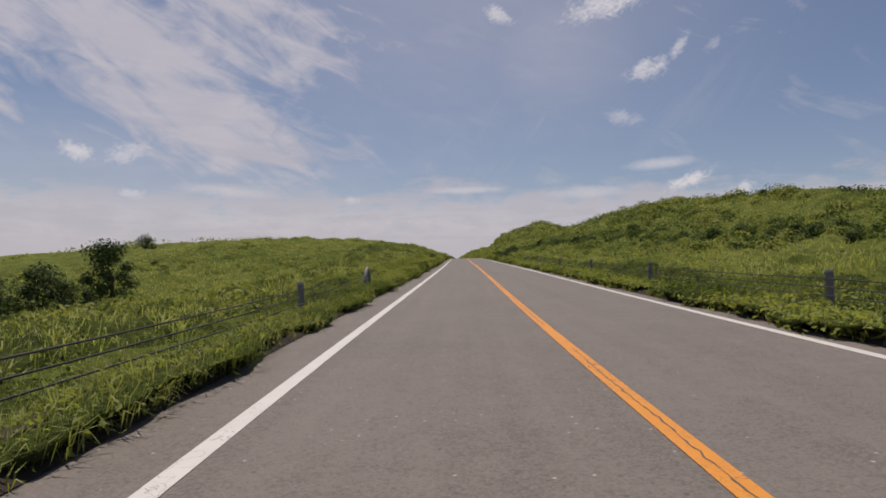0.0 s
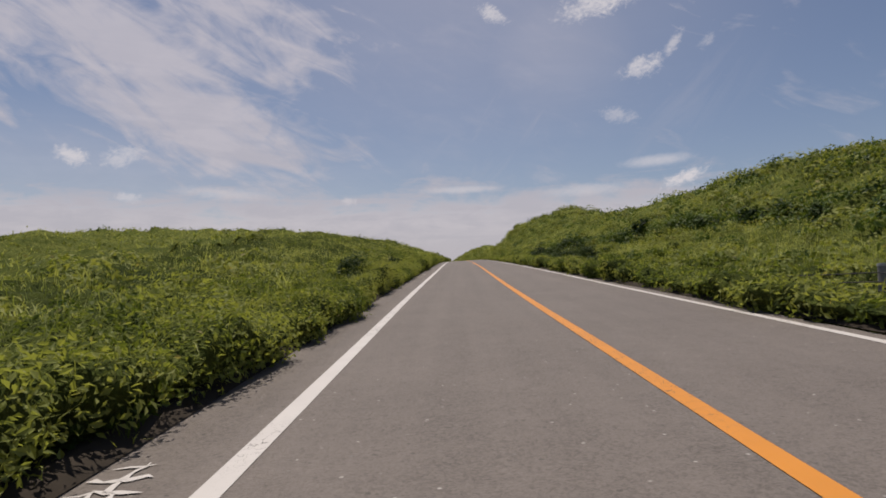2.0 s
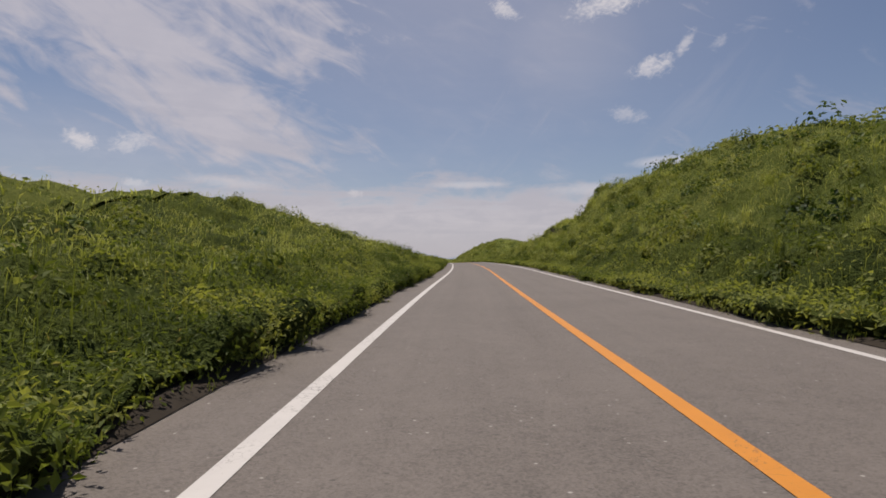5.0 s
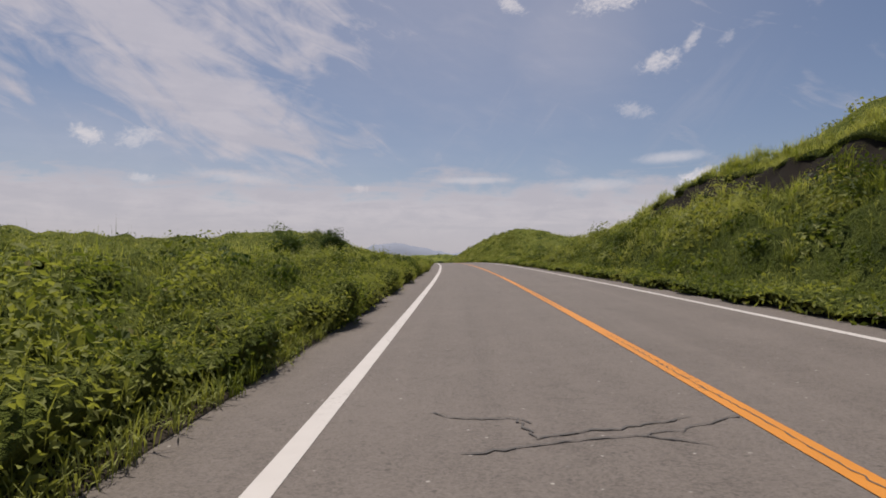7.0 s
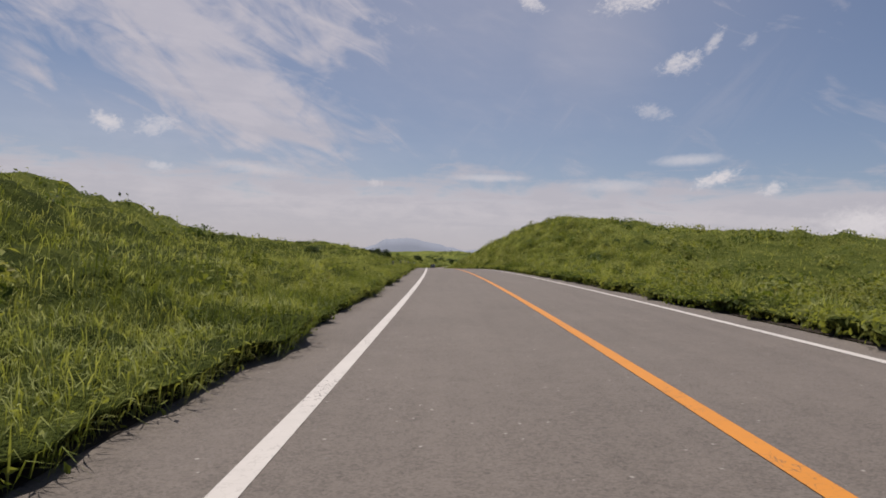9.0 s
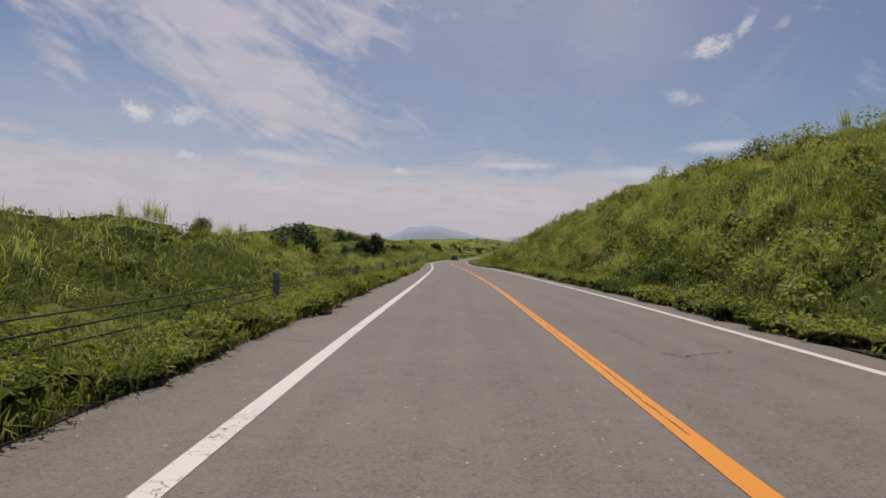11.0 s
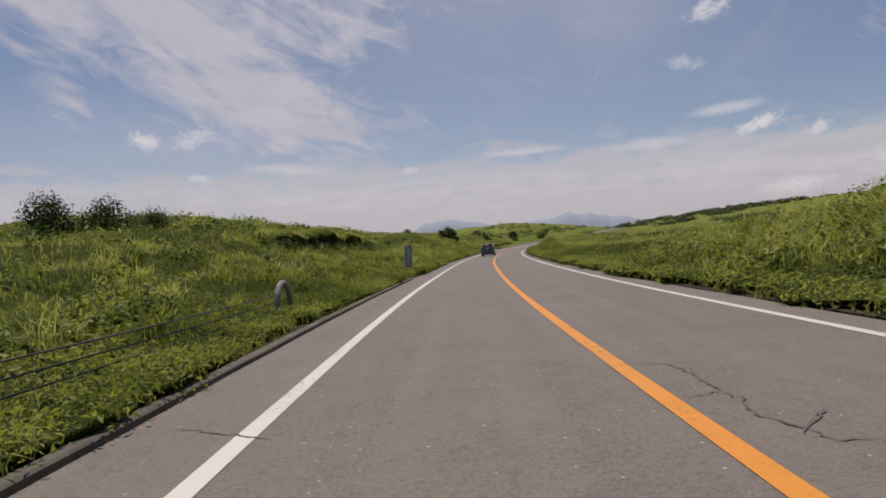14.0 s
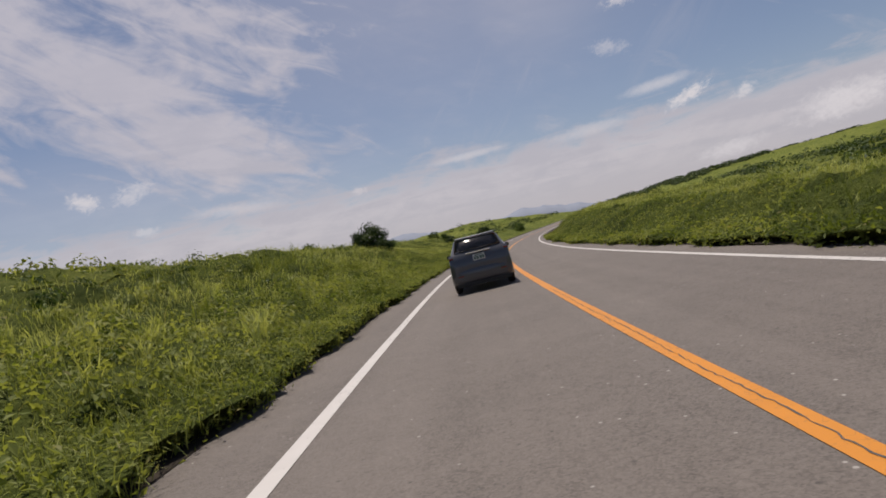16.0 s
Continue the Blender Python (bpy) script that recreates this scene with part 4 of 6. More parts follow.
# low growth that hides the soil where no kerb holds it
for s0, s1, k in ((224, 242, 700), (350, 443, 3000)):
    fs, fd = np.repeat(rng.uniform(s0, s1, k), 11), np.repeat(rng.uniform(0.02, 0.5, k), 11)
    n = len(fs)
    fs, fd = fs + rng.normal(0, 0.07, n), fd + rng.normal(0, 0.04, n)
    verge_blades.append(blades(place(fs, left_edge(fs) + fd, np.full(n, 0.0)), rng.uniform(0.1, 0.36, n), rng.uniform(0.008, 0.018, n), rng.uniform(0.2, 1.2, n), rng.uniform(0, 6.28, n)))

# soil strip whose dark colour carries the shade at the growth's foot
for side, rim in ((1, left_edge(ALL) + 0.06), (-1, right_edge(ALL) - 0.02)):
    inner, outer = side * rim, side * (rim + 1.0)
    low, high = np.minimum(inner, outer), np.maximum(inner, outer)
    cols = low[:, None] + (high - low)[:, None] * np.linspace(0, 1, 6)[None]
    level = np.where(np.abs(cols) < rim[:, None] + 0.1, 0.012, np.maximum(soil_level(ALL[:, None], cols), 0.0) + 0.03)
    strip("verge_soil", ALL, low, high, M["soil"], level, "strip of soil and litter toned dark for shade beside the asphalt", "soil", 6)

stuff("undergrowth", under, M["under"], "dense matted undergrowth toned dark for shade under the roadside herbs", "plants")
stuff("slope_cover", slope_under, M["turf"], "low matted plants in cushions over the slopes", "plants")
stuff("verge_grass", verge_blades, M["grass"], "drooping green roadside grass in tufts")
stuff("verge_herbs", verge_leaves, M["herbs"], "dense broad-leaved herbs and vines along the asphalt edge", "plants")
stuff("meadow_grass", slope_blades, M["meadow"], "rough yellow-green meadow grass over the slopes")
stuff("slope_herbs", slope_leaves, M["slope"], "leafy herbs and low scrub in rounded cushions on the slopes", "plants")


def domes(s, d, rad, high, leaves, size):
    """Round heads of leaves on the ground."""
    k = len(s)
    n = k * leaves
    dirs = rng.normal(size=(n, 3))
    dirs[:, 2] = np.abs(dirs[:, 2]) * 1.25 - 0.45
    dirs /= np.linalg.norm(dirs, axis=1, keepdims=True)
    shell = 1 - 0.35 * rng.random(n) ** 2.2 + 0.18 * np.sin(dirs[:, 0] * 9 + np.repeat(s, leaves) * 5) * np.sin(dirs[:, 1] * 8)
    R, H = np.repeat(rad, leaves), np.repeat(high, leaves)
    base = place(s, d, cover_top(s, d) - 0.08 * high)
    at = np.repeat(base, leaves, 0) + dirs * shell[:, None] * np.stack([R, R, H], -1)
    return leaf_quads(at, rng.uniform(size[0], size[1], n), dirs + np.array([0, 0, 0.35]) + rng.normal(size=(n, 3)) * 0.4, rng, 0.6)


def scatter(s0, s1, d0, d1, count, radius, leaves, size, flat):
    s, d, r = rng.uniform(s0, s1, count), rng.uniform(d0, d1, count), rng.uniform(radius[0], radius[1], count)
    tall = r * rng.uniform(flat[0], flat[1], count)
    keep = ~((s > 235) & (s < 287) & (d < -9.8) & (d > -15.5)) & ~((s > 282) & (s < 348) & (d > 4.5) & (d < 16) & (rng.random(count) < 0.85)) & ~((s > 98) & (s < 140) & (d > 6.5) & (rng.random(count) < 0.8))
    return domes(s[keep], d[keep], r[keep], tall[keep], leaves, size)


def tussocks(s0, s1, d0, d1, count, blade_count, length, width):
    """Fountains of long arching blades that stand above the rest."""
    s, d = rng.uniform(s0, s1, count), rng.uniform(d0, d1, count)
    keep = ~((s > 235) & (s < 287) & (d < -9.4) & (d > -12.9))
    s, d = s[keep], d[keep]
    size = np.repeat(rng.uniform(length[0], length[1], len(s)), blade_count)
    S, D = np.repeat(s, blade_count), np.repeat(d, blade_count)
    n = len(S)
    root = place(S + rng.normal(0, 0.1, n), D + rng.normal(0, 0.1, n), cover_top(S, D) - 0.12)
    return blades(root, size * rng.uniform(0.6, 1.1, n), rng.uniform(width[0], width[1], n), np.abs(rng.normal(0.55, 0.35, n)), rng.uniform(0, 6.28, n))


stuff("slope_clumps", [
    scatter(205, 480, -18, -5.8, 640, (0.45, 1.2), 190, (0.12, 0.21), (0.7, 1.05)),
    scatter(205, 480, -9.0, -4.7, 340, (0.3, 0.7), 110, (0.11, 0.2), (0.7, 1.1)),
    scatter(60, 205, -20, -5.6, 260, (0.35, 1.0), 110, (0.14, 0.25), (0.6, 1.0)),
    scatter(60, 230, -46, -18, 330, (0.8, 1.9), 110, (0.3, 0.5), (0.5, 0.8)),
    scatter(240, 500, -40, -18, 160, (0.7, 1.6), 60, (0.24, 0.4), (0.5, 0.8)),
    scatter(0, 560, 6.0, 18, 480, (0.35, 0.85), 90, (0.11, 0.2), (0.6, 1.0)),
    scatter(20, 150, 9, 46, 260, (0.5, 1.3), 110, (0.2, 0.34), (0.4, 0.7)),
    scatter(440, 640, 16, 45, 160, (0.6, 1.4), 55, (0.22, 0.36), (0.4, 0.7)),
], M["slope"], "rounded clumps of leafy plants over the slopes", "plants")
stuff("herb_mounds", [
    scatter(27, 336, 4.75, 7.6, 440, (0.22, 0.52), 105, (0.06, 0.125), (0.9, 1.4)),
    scatter(336, 470, 6.2, 8.4, 110, (0.2, 0.45), 95, (0.06, 0.12), (0.7, 1.1)),
    scatter(470, 505, 5.0, 8.0, 50, (0.2, 0.42), 95, (0.06, 0.12), (0.7, 1.1)),
    scatter(505, 562, 4.9, 9.5, 150, (0.3, 0.7), 120, (0.07, 0.14), (0.9, 1.4)),
    scatter(60, 480, -7.2, -4.5, 330, (0.25, 0.55), 70, (0.09, 0.17), (0.8, 1.2)),
], M["herbs"], "rounded heads of leafy herbs beside the road", "plants")
stuff("slope_tussocks", [
    tussocks(222, 262, 6.2, 11, 80, 34, (0.45, 0.7), (0.01, 0.022)),
    tussocks(383, 401, 8, 15, 70, 40, (0.8, 1.4), (0.012, 0.026)),
    tussocks(410, 419, 7.2, 10.5, 45, 40, (0.8, 1.3), (0.012, 0.026)),
    tussocks(210, 480, -16, -5.4, 850, 40, (0.7, 1.35), (0.014, 0.03)),
    tussocks(205, 480, -9.0, -4.9, 420, 36, (0.5, 0.9), (0.012, 0.026)),
    tussocks(234, 287, -15.6, -12.9, 320, 40, (0.5, 0.95), (0.014, 0.03)),
    tussocks(60, 210, -15, -5.4, 120, 30, (0.6, 1.0), (0.018, 0.04)),
    tussocks(455, 545, 5.6, 13, 110, 30, (0.5, 0.9), (0.016, 0.032)),
    tussocks(500, 560, 5.0, 12, 170, 34, (0.6, 1.05), (0.01, 0.024)),
    tussocks(0, 560, 5.4, 14, 300, 28, (0.55, 0.95), (0.016, 0.034)),
], M["meadow"], "tall arching grass tussocks on the slopes")
belt_s = rng.uniform(46, 128, 150)
stuff("far_scrub", [
    scatter(40, 760, 56, 130, 170, (2.4, 5.5), 60, (0.5, 0.9), (0.3, 0.5)),
    scatter(40, 760, -130, -56, 210, (2.4, 5.5), 60, (0.5, 0.9), (0.3, 0.5)),
], M["slope"], "low green scrub over the far slopes", "plants")
hillside = [
    scatter(66, 225, -50, -16, 420, (0.7, 2.0), 50, (0.28, 0.46), (0.5, 0.8)),
    domes(belt_s, np.interp(belt_s, [50, 75, 92, 104, 114, 122, 130], [-36, -33, -28, -21, -14.5, -9.5, -7.5]) + rng.uniform(-2.5, 2.5, 150), rng.uniform(0.7, 1.5, 150), rng.uniform(0.7, 1.2, 150), 70, (0.2, 0.34)),
    scatter(66, 225, -20, -7.5, 190, (0.35, 0.9), 65, (0.14, 0.22), (0.5, 0.8)),
    # dark heads added where shade lies between the clumps
    scatter(225, 470, -18, -6.5, 110, (0.4, 1.05), 170, (0.13, 0.23), (0.6, 1.0)),
    scatter(225, 600, -45, -18, 130, (0.6, 1.5), 90, (0.2, 0.3), (0.4, 0.7)),
    scatter(491, 540, 13.0, 14.7, 70, (0.3, 0.75), 60, (0.12, 0.2), (0.7, 1.1)),
]
hillside += [
    scatter(464, 500, 15, 28, 75, (0.5, 1.2), 60, (0.17, 0.28), (0.5, 0.8)),
    scatter(505, 566, 29, 88, 190, (1.0, 2.3), 50, (0.36, 0.58), (0.45, 0.75)),
    # likewise dark heads for shaded pockets in the left meadow
    scatter(460, 520, 6.5, 13, 60, (0.3, 0.75), 55, (0.12, 0.2), (0.45, 0.75)),
    scatter(426, 462, 13, 34, 210, (0.6, 1.4), 190, (0.24, 0.4), (0.6, 0.95)),
    scatter(444, 464, 12, 30, 150, (0.5, 1.3), 60, (0.17, 0.28), (0.5, 0.8)),
    scatter(-5, 560, 6.5, 19, 230, (0.3, 0.75), 50, (0.12, 0.2), (0.4, 0.7)),
    scatter(10, 640, 19, 50, 160, (0.6, 1.6), 90, (0.2, 0.32), (0.4, 0.7)),
]
stuff("hill_scrub", hillside, M["leaves"], "dark green scrub over the hillside, in places standing in for shaded gaps", "plants")
stuff("far_woods", [
    scatter(545, 640, -36, -14, 70, (0.7, 1.6), 60, (0.24, 0.4), (0.5, 0.8)),
    scatter(560, 900, -140, -55, 300, (2.2, 5), 70, (0.6, 1.1), (0.5, 0.8)),
    scatter(640, 900, 20, 120, 160, (1.7, 3.7), 70, (0.5, 0.9), (0.5, 0.8)),
], M["dark_leaves"], "dark wooded patches on the far slopes", "trees")


def tube(path, radii, sides=7):
    """A tapering limb along a path, as a bmesh."""
    bm = bmesh.new()
    rings = []
    for k, (p, r) in enumerate(zip(path, radii)):
        way = (Vector(path[min(k + 1, len(path) - 1)]) - Vector(path[max(k - 1, 0)])).normalized()
        turn = way.to_track_quat("Z", "Y").to_matrix()
        rings.append([bm.verts.new(Vector(p) + turn @ Vector((math.cos(a) * r, math.sin(a) * r, 0))) for a in (2 * math.pi * i / sides for i in range(sides))])
    for a, b in zip(rings, rings[1:]):
        for i in range(sides):
            f = bm.faces.new((a[i], a[(i + 1) % sides], b[(i + 1) % sides], b[i]))
            f.smooth = True
    bm.faces.new(rings[0][::-1])
    bm.faces.new(rings[-1])
    return bm


def woody(name, height, width, leaves, leaf_size, mat, seed, label, category, base=0.1, lumps=9, trunk=0.06, group="", clump=0.24):
    """A bush or tree: trunk and limbs of wood, and a crown of leaves in uneven clumps."""
    r = np.random.default_rng(seed)
    thing = new(name)
    tagged(thing, label, category, group)
    heads = []
    for k in range(lumps):
        a = 2.4 * k + r.uniform(-0.5, 0.5)
        f = (k + 0.5) / lumps
        rad = width * 0.5 * (0.25 + 0.75 * (1 - f) ** 0.7) * r.uniform(0.35, 0.78)
        heads.append(Vector((rad * math.cos(a), rad * math.sin(a), height * (base + 0.1 + (0.78 - base) * f ** 0.9 * r.uniform(0.85, 1.08)))))
    lean = Vector((r.uniform(-0.1, 0.1) * width, r.uniform(-0.1, 0.1) * width, height * 0.45))
    part("trunk", tube([(0, 0, -0.2), tuple(lean * 0.5), tuple(lean)], [trunk * 1.3, trunk, trunk * 0.6]), M["bark"], thing)
    for h in heads[:: max(1, lumps // 5)]:
        mid = lean * 0.7 + (h - lean) * 0.4
        part("limb", tube([tuple(lean * 0.6), tuple(mid), tuple(h)], [trunk * 0.6, trunk * 0.4, trunk * 0.15], 5), M["bark"], thing)
    c = np.array([tuple(h) for h in heads])
    pick = r.integers(0, lumps, leaves)
    size = np.array([r.uniform(0.6, 1.15) for _ in range(lumps)]) * width * clump
    dirs = r.normal(size=(leaves, 3))
    dirs /= np.linalg.norm(dirs, axis=1, keepdims=True)
    reach = r.random(leaves) ** 0.4 * (1 + 0.2 * np.sin(dirs[:, 0] * 7 + pick) * np.sin(dirs[:, 2] * 6))
    at = c[pick] + dirs * (size[pick] * reach)[:, None] * np.array([1, 1, 0.8])
    low = at[:, 2] < height * base * 0.5
    at[low, 2] = height * base * 0.5 + r.random(low.sum()) * 0.2 * height
    v, f = leaf_quads(at, r.uniform(leaf_size * 0.6, leaf_size * 1.3, leaves), dirs + np.array([0, 0, 0.7]) + r.normal(size=(leaves, 3)) * 0.5, r, 0.55)
    crown = new("crown", fast_mesh("crown", v, f, mat))
    crown.parent = thing
    return thing


def stand(thing, s, d, turn=0.0, scale=1.0, sink=0.15, first=False):
    """Sets a thing, or a copy of it, on the ground."""
    x, y, z = place(s, d, max(soil_level(s, d), cover_top(np.array(s, float), np.array(d, float)) - 0.4))
    m = Matrix.Translation((x, y, z - sink)) @ Matrix.Rotation(turn, 4, "Z")
    if first:
        thing.matrix_basis = m @ Matrix.Diagonal((scale, scale, scale, 1))
        return thing
    ob = copy_thing(thing, m)
    ob.scale = (scale, scale, scale)
    return ob


# trees and bushes that stand alone
stand(woody("tree", 6.0, 5.8, 2900, 0.25, M["dark_leaves"], 3, "loose-crowned dark tree in the roadside meadow", "tree", 0.1, 16, 0.11, clump=0.15), 46, 26.8, first=True)
meadow_bush = stand(woody("bush", 3.8, 5.0, 2600, 0.22, M["dark_leaves"], 14, "dense dark bush in the roadside meadow", "bush", 0.0, 15, 0.07, "dark bushes in the meadow", clump=0.2), 40.5, 28.2, first=True)
for bs, bd, bz in ((37.5, 29.5, 0.95), (43.5, 28.4, 0.6), (36, 32, 1.0), (46.5, 28.6, 0.5)):
    stand(meadow_bush, bs, bd, bs * 1.9, bz)
skyline_bush = stand(woody("bush", 3.4, 5.6, 2200, 0.26, M["dark_leaves"], 4, "round dark bush on the hill's skyline", "bush", 0.02, 11, 0.08), 143, 72, first=True)
stand(woody("young_tree", 1.75, 1.9, 2400, 0.13, M["leaves"], 5, "loose-leaved young tree in tall grass", "tree", 0.1, 12, 0.045), 220.5, 8.7, scale=1.05, sink=0.6, first=True)
knoll = stand(woody("bush", 2.9, 3.7, 6500, 0.14, M["leaves"], 6, "dense round green bush among grass", "bush", 0.02, 18, 0.05, clump=0.2), 262, 11.2, sink=0.5, first=True)
stand(knoll, 273, 10.6, 2.0, 0.85, 0.1)
stand(knoll, 275.5, 11.6, 4.0, 0.6, 0.0)
stand(woody("tree", 2.9, 5.4, 7000, 0.2, M["dark_leaves"], 8, "spreading dark green tree behind the cable fence", "tree", 0.03, 24, 0.1, clump=0.15), 398, 11.3, sink=0.5, first=True)
big = stand(woody("tree", 4.3, 4.5, 6000, 0.2, M["dark_leaves"], 9, "tall bushy dark tree on the verge slope", "tree", 0.0, 26, 0.09, clump=0.165), 458.5, 11.9, first=True)
for bs, bd, bz in ((457.5, 13.5, 0.82), (458.5, 14.6, 0.68), (461, 17.0, 0.6), (464, 12.6, 0.45)):      # lower trees that close up with it
    stand(big, bs, bd, bs * 2.1, bz)
for bs, bd, bz in ((393.0, 15.4, 0.4), (395.5, 16.6, 0.45)):      # two small ones on the slope
    stand(big, bs, bd, bs * 1.7, bz)
lone = stand(woody("tree", 2.6, 4.4, 3000, 0.22, M["dark_leaves"], 12, "low dark tree standing alone in the meadow", "tree", 0.05, 15, 0.12, clump=0.17), 577, 11.8, first=True)

scrub = [woody("bush", h, w, k, q, M[m], seed, "dense dark green scrub bush on the slope", "bush", 0.0, l, 0.04, "scrub bushes on the slopes")
         for h, w, k, q, m, seed, l in ((1.8, 3.4, 680, 0.33, "leaves", 21, 11), (1.4, 3.0, 600, 0.31, "leaves", 22, 10), (2.0, 3.6, 720, 0.35, "dark_leaves", 23, 12), (1.1, 2.6, 520, 0.28, "leaves", 24, 9))]
spot_list = []
for k in range(74):      # the dark belt at the foot of the hill, which comes in to the road
    bs = 48 + k * 1.12
    spot_list.append((bs + rng.uniform(-1, 1), np.interp(bs, [50, 75, 92, 104, 114, 122, 130], [-36, -33, -28, -21, -14.5, -9.5, -7.5]) + rng.uniform(-1.6, 1.6), rng.uniform(0.5, 0.85)))
for k in range(22):      # scattered over the hill behind
    spot_list.append((rng.uniform(90, 230), -rng.uniform(20, 55), rng.uniform(0.35, 0.6)))
for k in range(13):      # tall roadside shrubs on the right
    spot_list.append((92 + k * 2.8 + rng.uniform(-0.8, 0.8), -(5.1 + rng.uniform(-0.3, 0.9)), rng.uniform(0.38, 0.55)))
for k in range(16):      # the scrub that runs down the slope beside the tall tree
    spot_list.append((456 + rng.uniform(0, 9), 14 + k * 1.4 + rng.uniform(-1, 1), rng.uniform(0.6, 1.1)))
for k in range(24):      # and closes up over the hillside before it
    spot_list.append((446 + rng.uniform(0, 13), 12.5 + k * 0.55 + rng.uniform(-1, 1), rng.uniform(0.55, 0.95)))
for k in range(10):      # bushes along the bank in the meadow
    spot_list.append((492 + k * 3.6 + rng.uniform(-0.8, 0.8), 13.7 + rng.uniform(-0.4, 0.4), rng.uniform(0.3, 0.5)))
for k in range(9):      # along the far side of the fence
    spot_list.append((402 + k * 4.5, 16 + rng.uniform(0, 14), rng.uniform(0.45, 0.9)))
for s, d, z in ((276, -10.5, 0.5),  (340, 11, 0.5), (346, 12.5, 0.6), (259, 7.2, 0.5), (439, -9.2, 0.35), (233, -16, 0.6), (247, -17, 0.55), (409, -12, 0.55),
                (418, -8, 0.5), (384, -10, 0.45), (431, -12.5, 0.6), (429, -11.6, 0.5), (423, -15, 0.6), (436, -14, 0.5), (402, -9.2, 0.4), (411, -13.4, 0.55), (446, -10.2, 0.45), (396, -12, 0.5), (238, -13.8, 0.55), (236.5, -14.4, 0.75), (235, -13.2, 0.5), (250, -8.6, 0.35), (258, -9.4, 0.4), (452, -11, 0.5), (530, 7.5, 0.3), (512, -14, 0.6), (524, -16, 0.7), (545, -22, 0.8), (535, -30, 0.9), (556, -40, 0.9), (575, -46, 1.0)):
    spot_list.append((s, d, z))
for s, d, z in ((585, 20, 0.9), (600, 26, 1.0), (612, 18, 0.9), (625, 12, 0.8), (640, 16, 1.0), (655, 22, 1.1), (655, 10, 0.9), (670, 14, 1.1), (690, 20, 1.3), (690, 9, 1.0), (705, 12, 1.2), (8, 13, 0.5), (14, 17, 0.8), (22, 22, 1.0), (20, 27, 0.9)):
    spot_list.append((s, d, z))
for k, (s, d, z) in enumerate(spot_list):
    stand(scrub[k % 4], s, d, rng.uniform(0, 6.28), z * 1.05, 0.12, first=k < 4)
for k in range(9):      # and darker ones in the same row
    stand(scrub[2], 103 + k * 2.4 + rng.uniform(-0.6, 0.6), -(5.3 + rng.uniform(-0.2, 0.7)), rng.uniform(0, 6.28), rng.uniform(0.45, 0.6), 0.12)
stand(lone, 579, 13.4, 1.0, 0.6)
stand(lone, 574, 10.0, 2.2, 0.55)
for k, (s, d, z) in enumerate(((486.5, 22.6, 0.62), (488.5, 20.9, 0.66), (491, 19.4, 0.5), (303, 17.4, 0.32), (304.5, 16.2, 0.36))):
    stand(skyline_bush, s, d, k * 1.3, z)

verge_shrub = woody("shrub", 1.75, 2.1, 2100, 0.13, M["dark_leaves"], 31, "tall dark leafy shrub at the asphalt edge", "shrub", 0.0, 13, 0.03, "dark shrubs at the roadside")
for k in range(13):      # dark shrubs close to the asphalt on the right
    stand(verge_shrub, 103.5 + k * 1.9 + rng.uniform(-0.5, 0.5), -(4.9 + rng.uniform(0.0, 0.9) + 0.03 * k), rng.uniform(0, 6.28), rng.uniform(0.7, 1.05) * (1 - 0.02 * k), 0.3, first=k == 0)

for k in range(11):      # and on the left
    stand(verge_shrub, 84.5 + k * 1.7 + rng.uniform(-0.5, 0.5), 4.75 + rng.uniform(0.0, 1.1), rng.uniform(0, 6.28), rng.uniform(0.58, 0.78), 0.3)

low_shrub = woody("shrub", 1.0, 1.5, 1500, 0.1, M["leaves"], 33, "low leafy green shrub at the asphalt edge", "shrub", 0.0, 11, 0.02, "low shrubs at the roadside")
for k in range(12):      # leafy shrubs close to the asphalt on the left
    stand(low_shrub, 263 + k * 1.25 + rng.uniform(-0.4, 0.4), 4.75 + rng.uniform(0.0, 1.3), rng.uniform(0, 6.28), rng.uniform(0.75, 1.05), 0.3, first=k == 0)

# ---- far mountains ----
def mountain(bearing, height, seed, mat, dist=4300.0, north=0.0):
    """A ridge with haze in its colour: outline as bearing in degrees to the left of straight ahead, and height in
    degrees.
    """
    a = np.linspace(bearing[0], bearing[-1], 160)
    el = np.interp(a, bearing, height)
    el = el + (value_noise(a * 1.9 + seed, a * 0, seed) - 0.5) * 0.16 + (value_noise(a * 6 + seed, a * 0, seed) - 0.5) * 0.06
    el[[0, -1]] = -1.5
    top = np.tan(np.radians(el)) * dist + 14
    b = np.radians(a)
    rows = []
    for k, share in enumerate((0.0, 0.45, 0.8, 1.0, 0.7, 0.0)):
        r = dist + (k - 3) * 120.0 + 0 * a
        rows.append(np.stack([-np.sin(b) * r, north + np.cos(b) * r, -90 + (90 + top) * share], -1))
    ob = new("mountain", grid_mesh("mountain", np.stack(rows), mat))
    tagged(ob, "distant ridge tinted blue-grey for haze", "mountain", kind="structure")


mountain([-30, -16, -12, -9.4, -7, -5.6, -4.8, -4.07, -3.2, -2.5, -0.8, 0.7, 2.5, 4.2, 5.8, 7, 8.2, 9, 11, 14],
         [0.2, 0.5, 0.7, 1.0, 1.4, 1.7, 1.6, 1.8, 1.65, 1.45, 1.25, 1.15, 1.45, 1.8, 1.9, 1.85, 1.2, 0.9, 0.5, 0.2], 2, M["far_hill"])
# low ridge added to stand for the far lowland and hide the plain
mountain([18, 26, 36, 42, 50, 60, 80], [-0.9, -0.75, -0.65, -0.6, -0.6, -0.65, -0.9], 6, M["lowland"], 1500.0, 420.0)


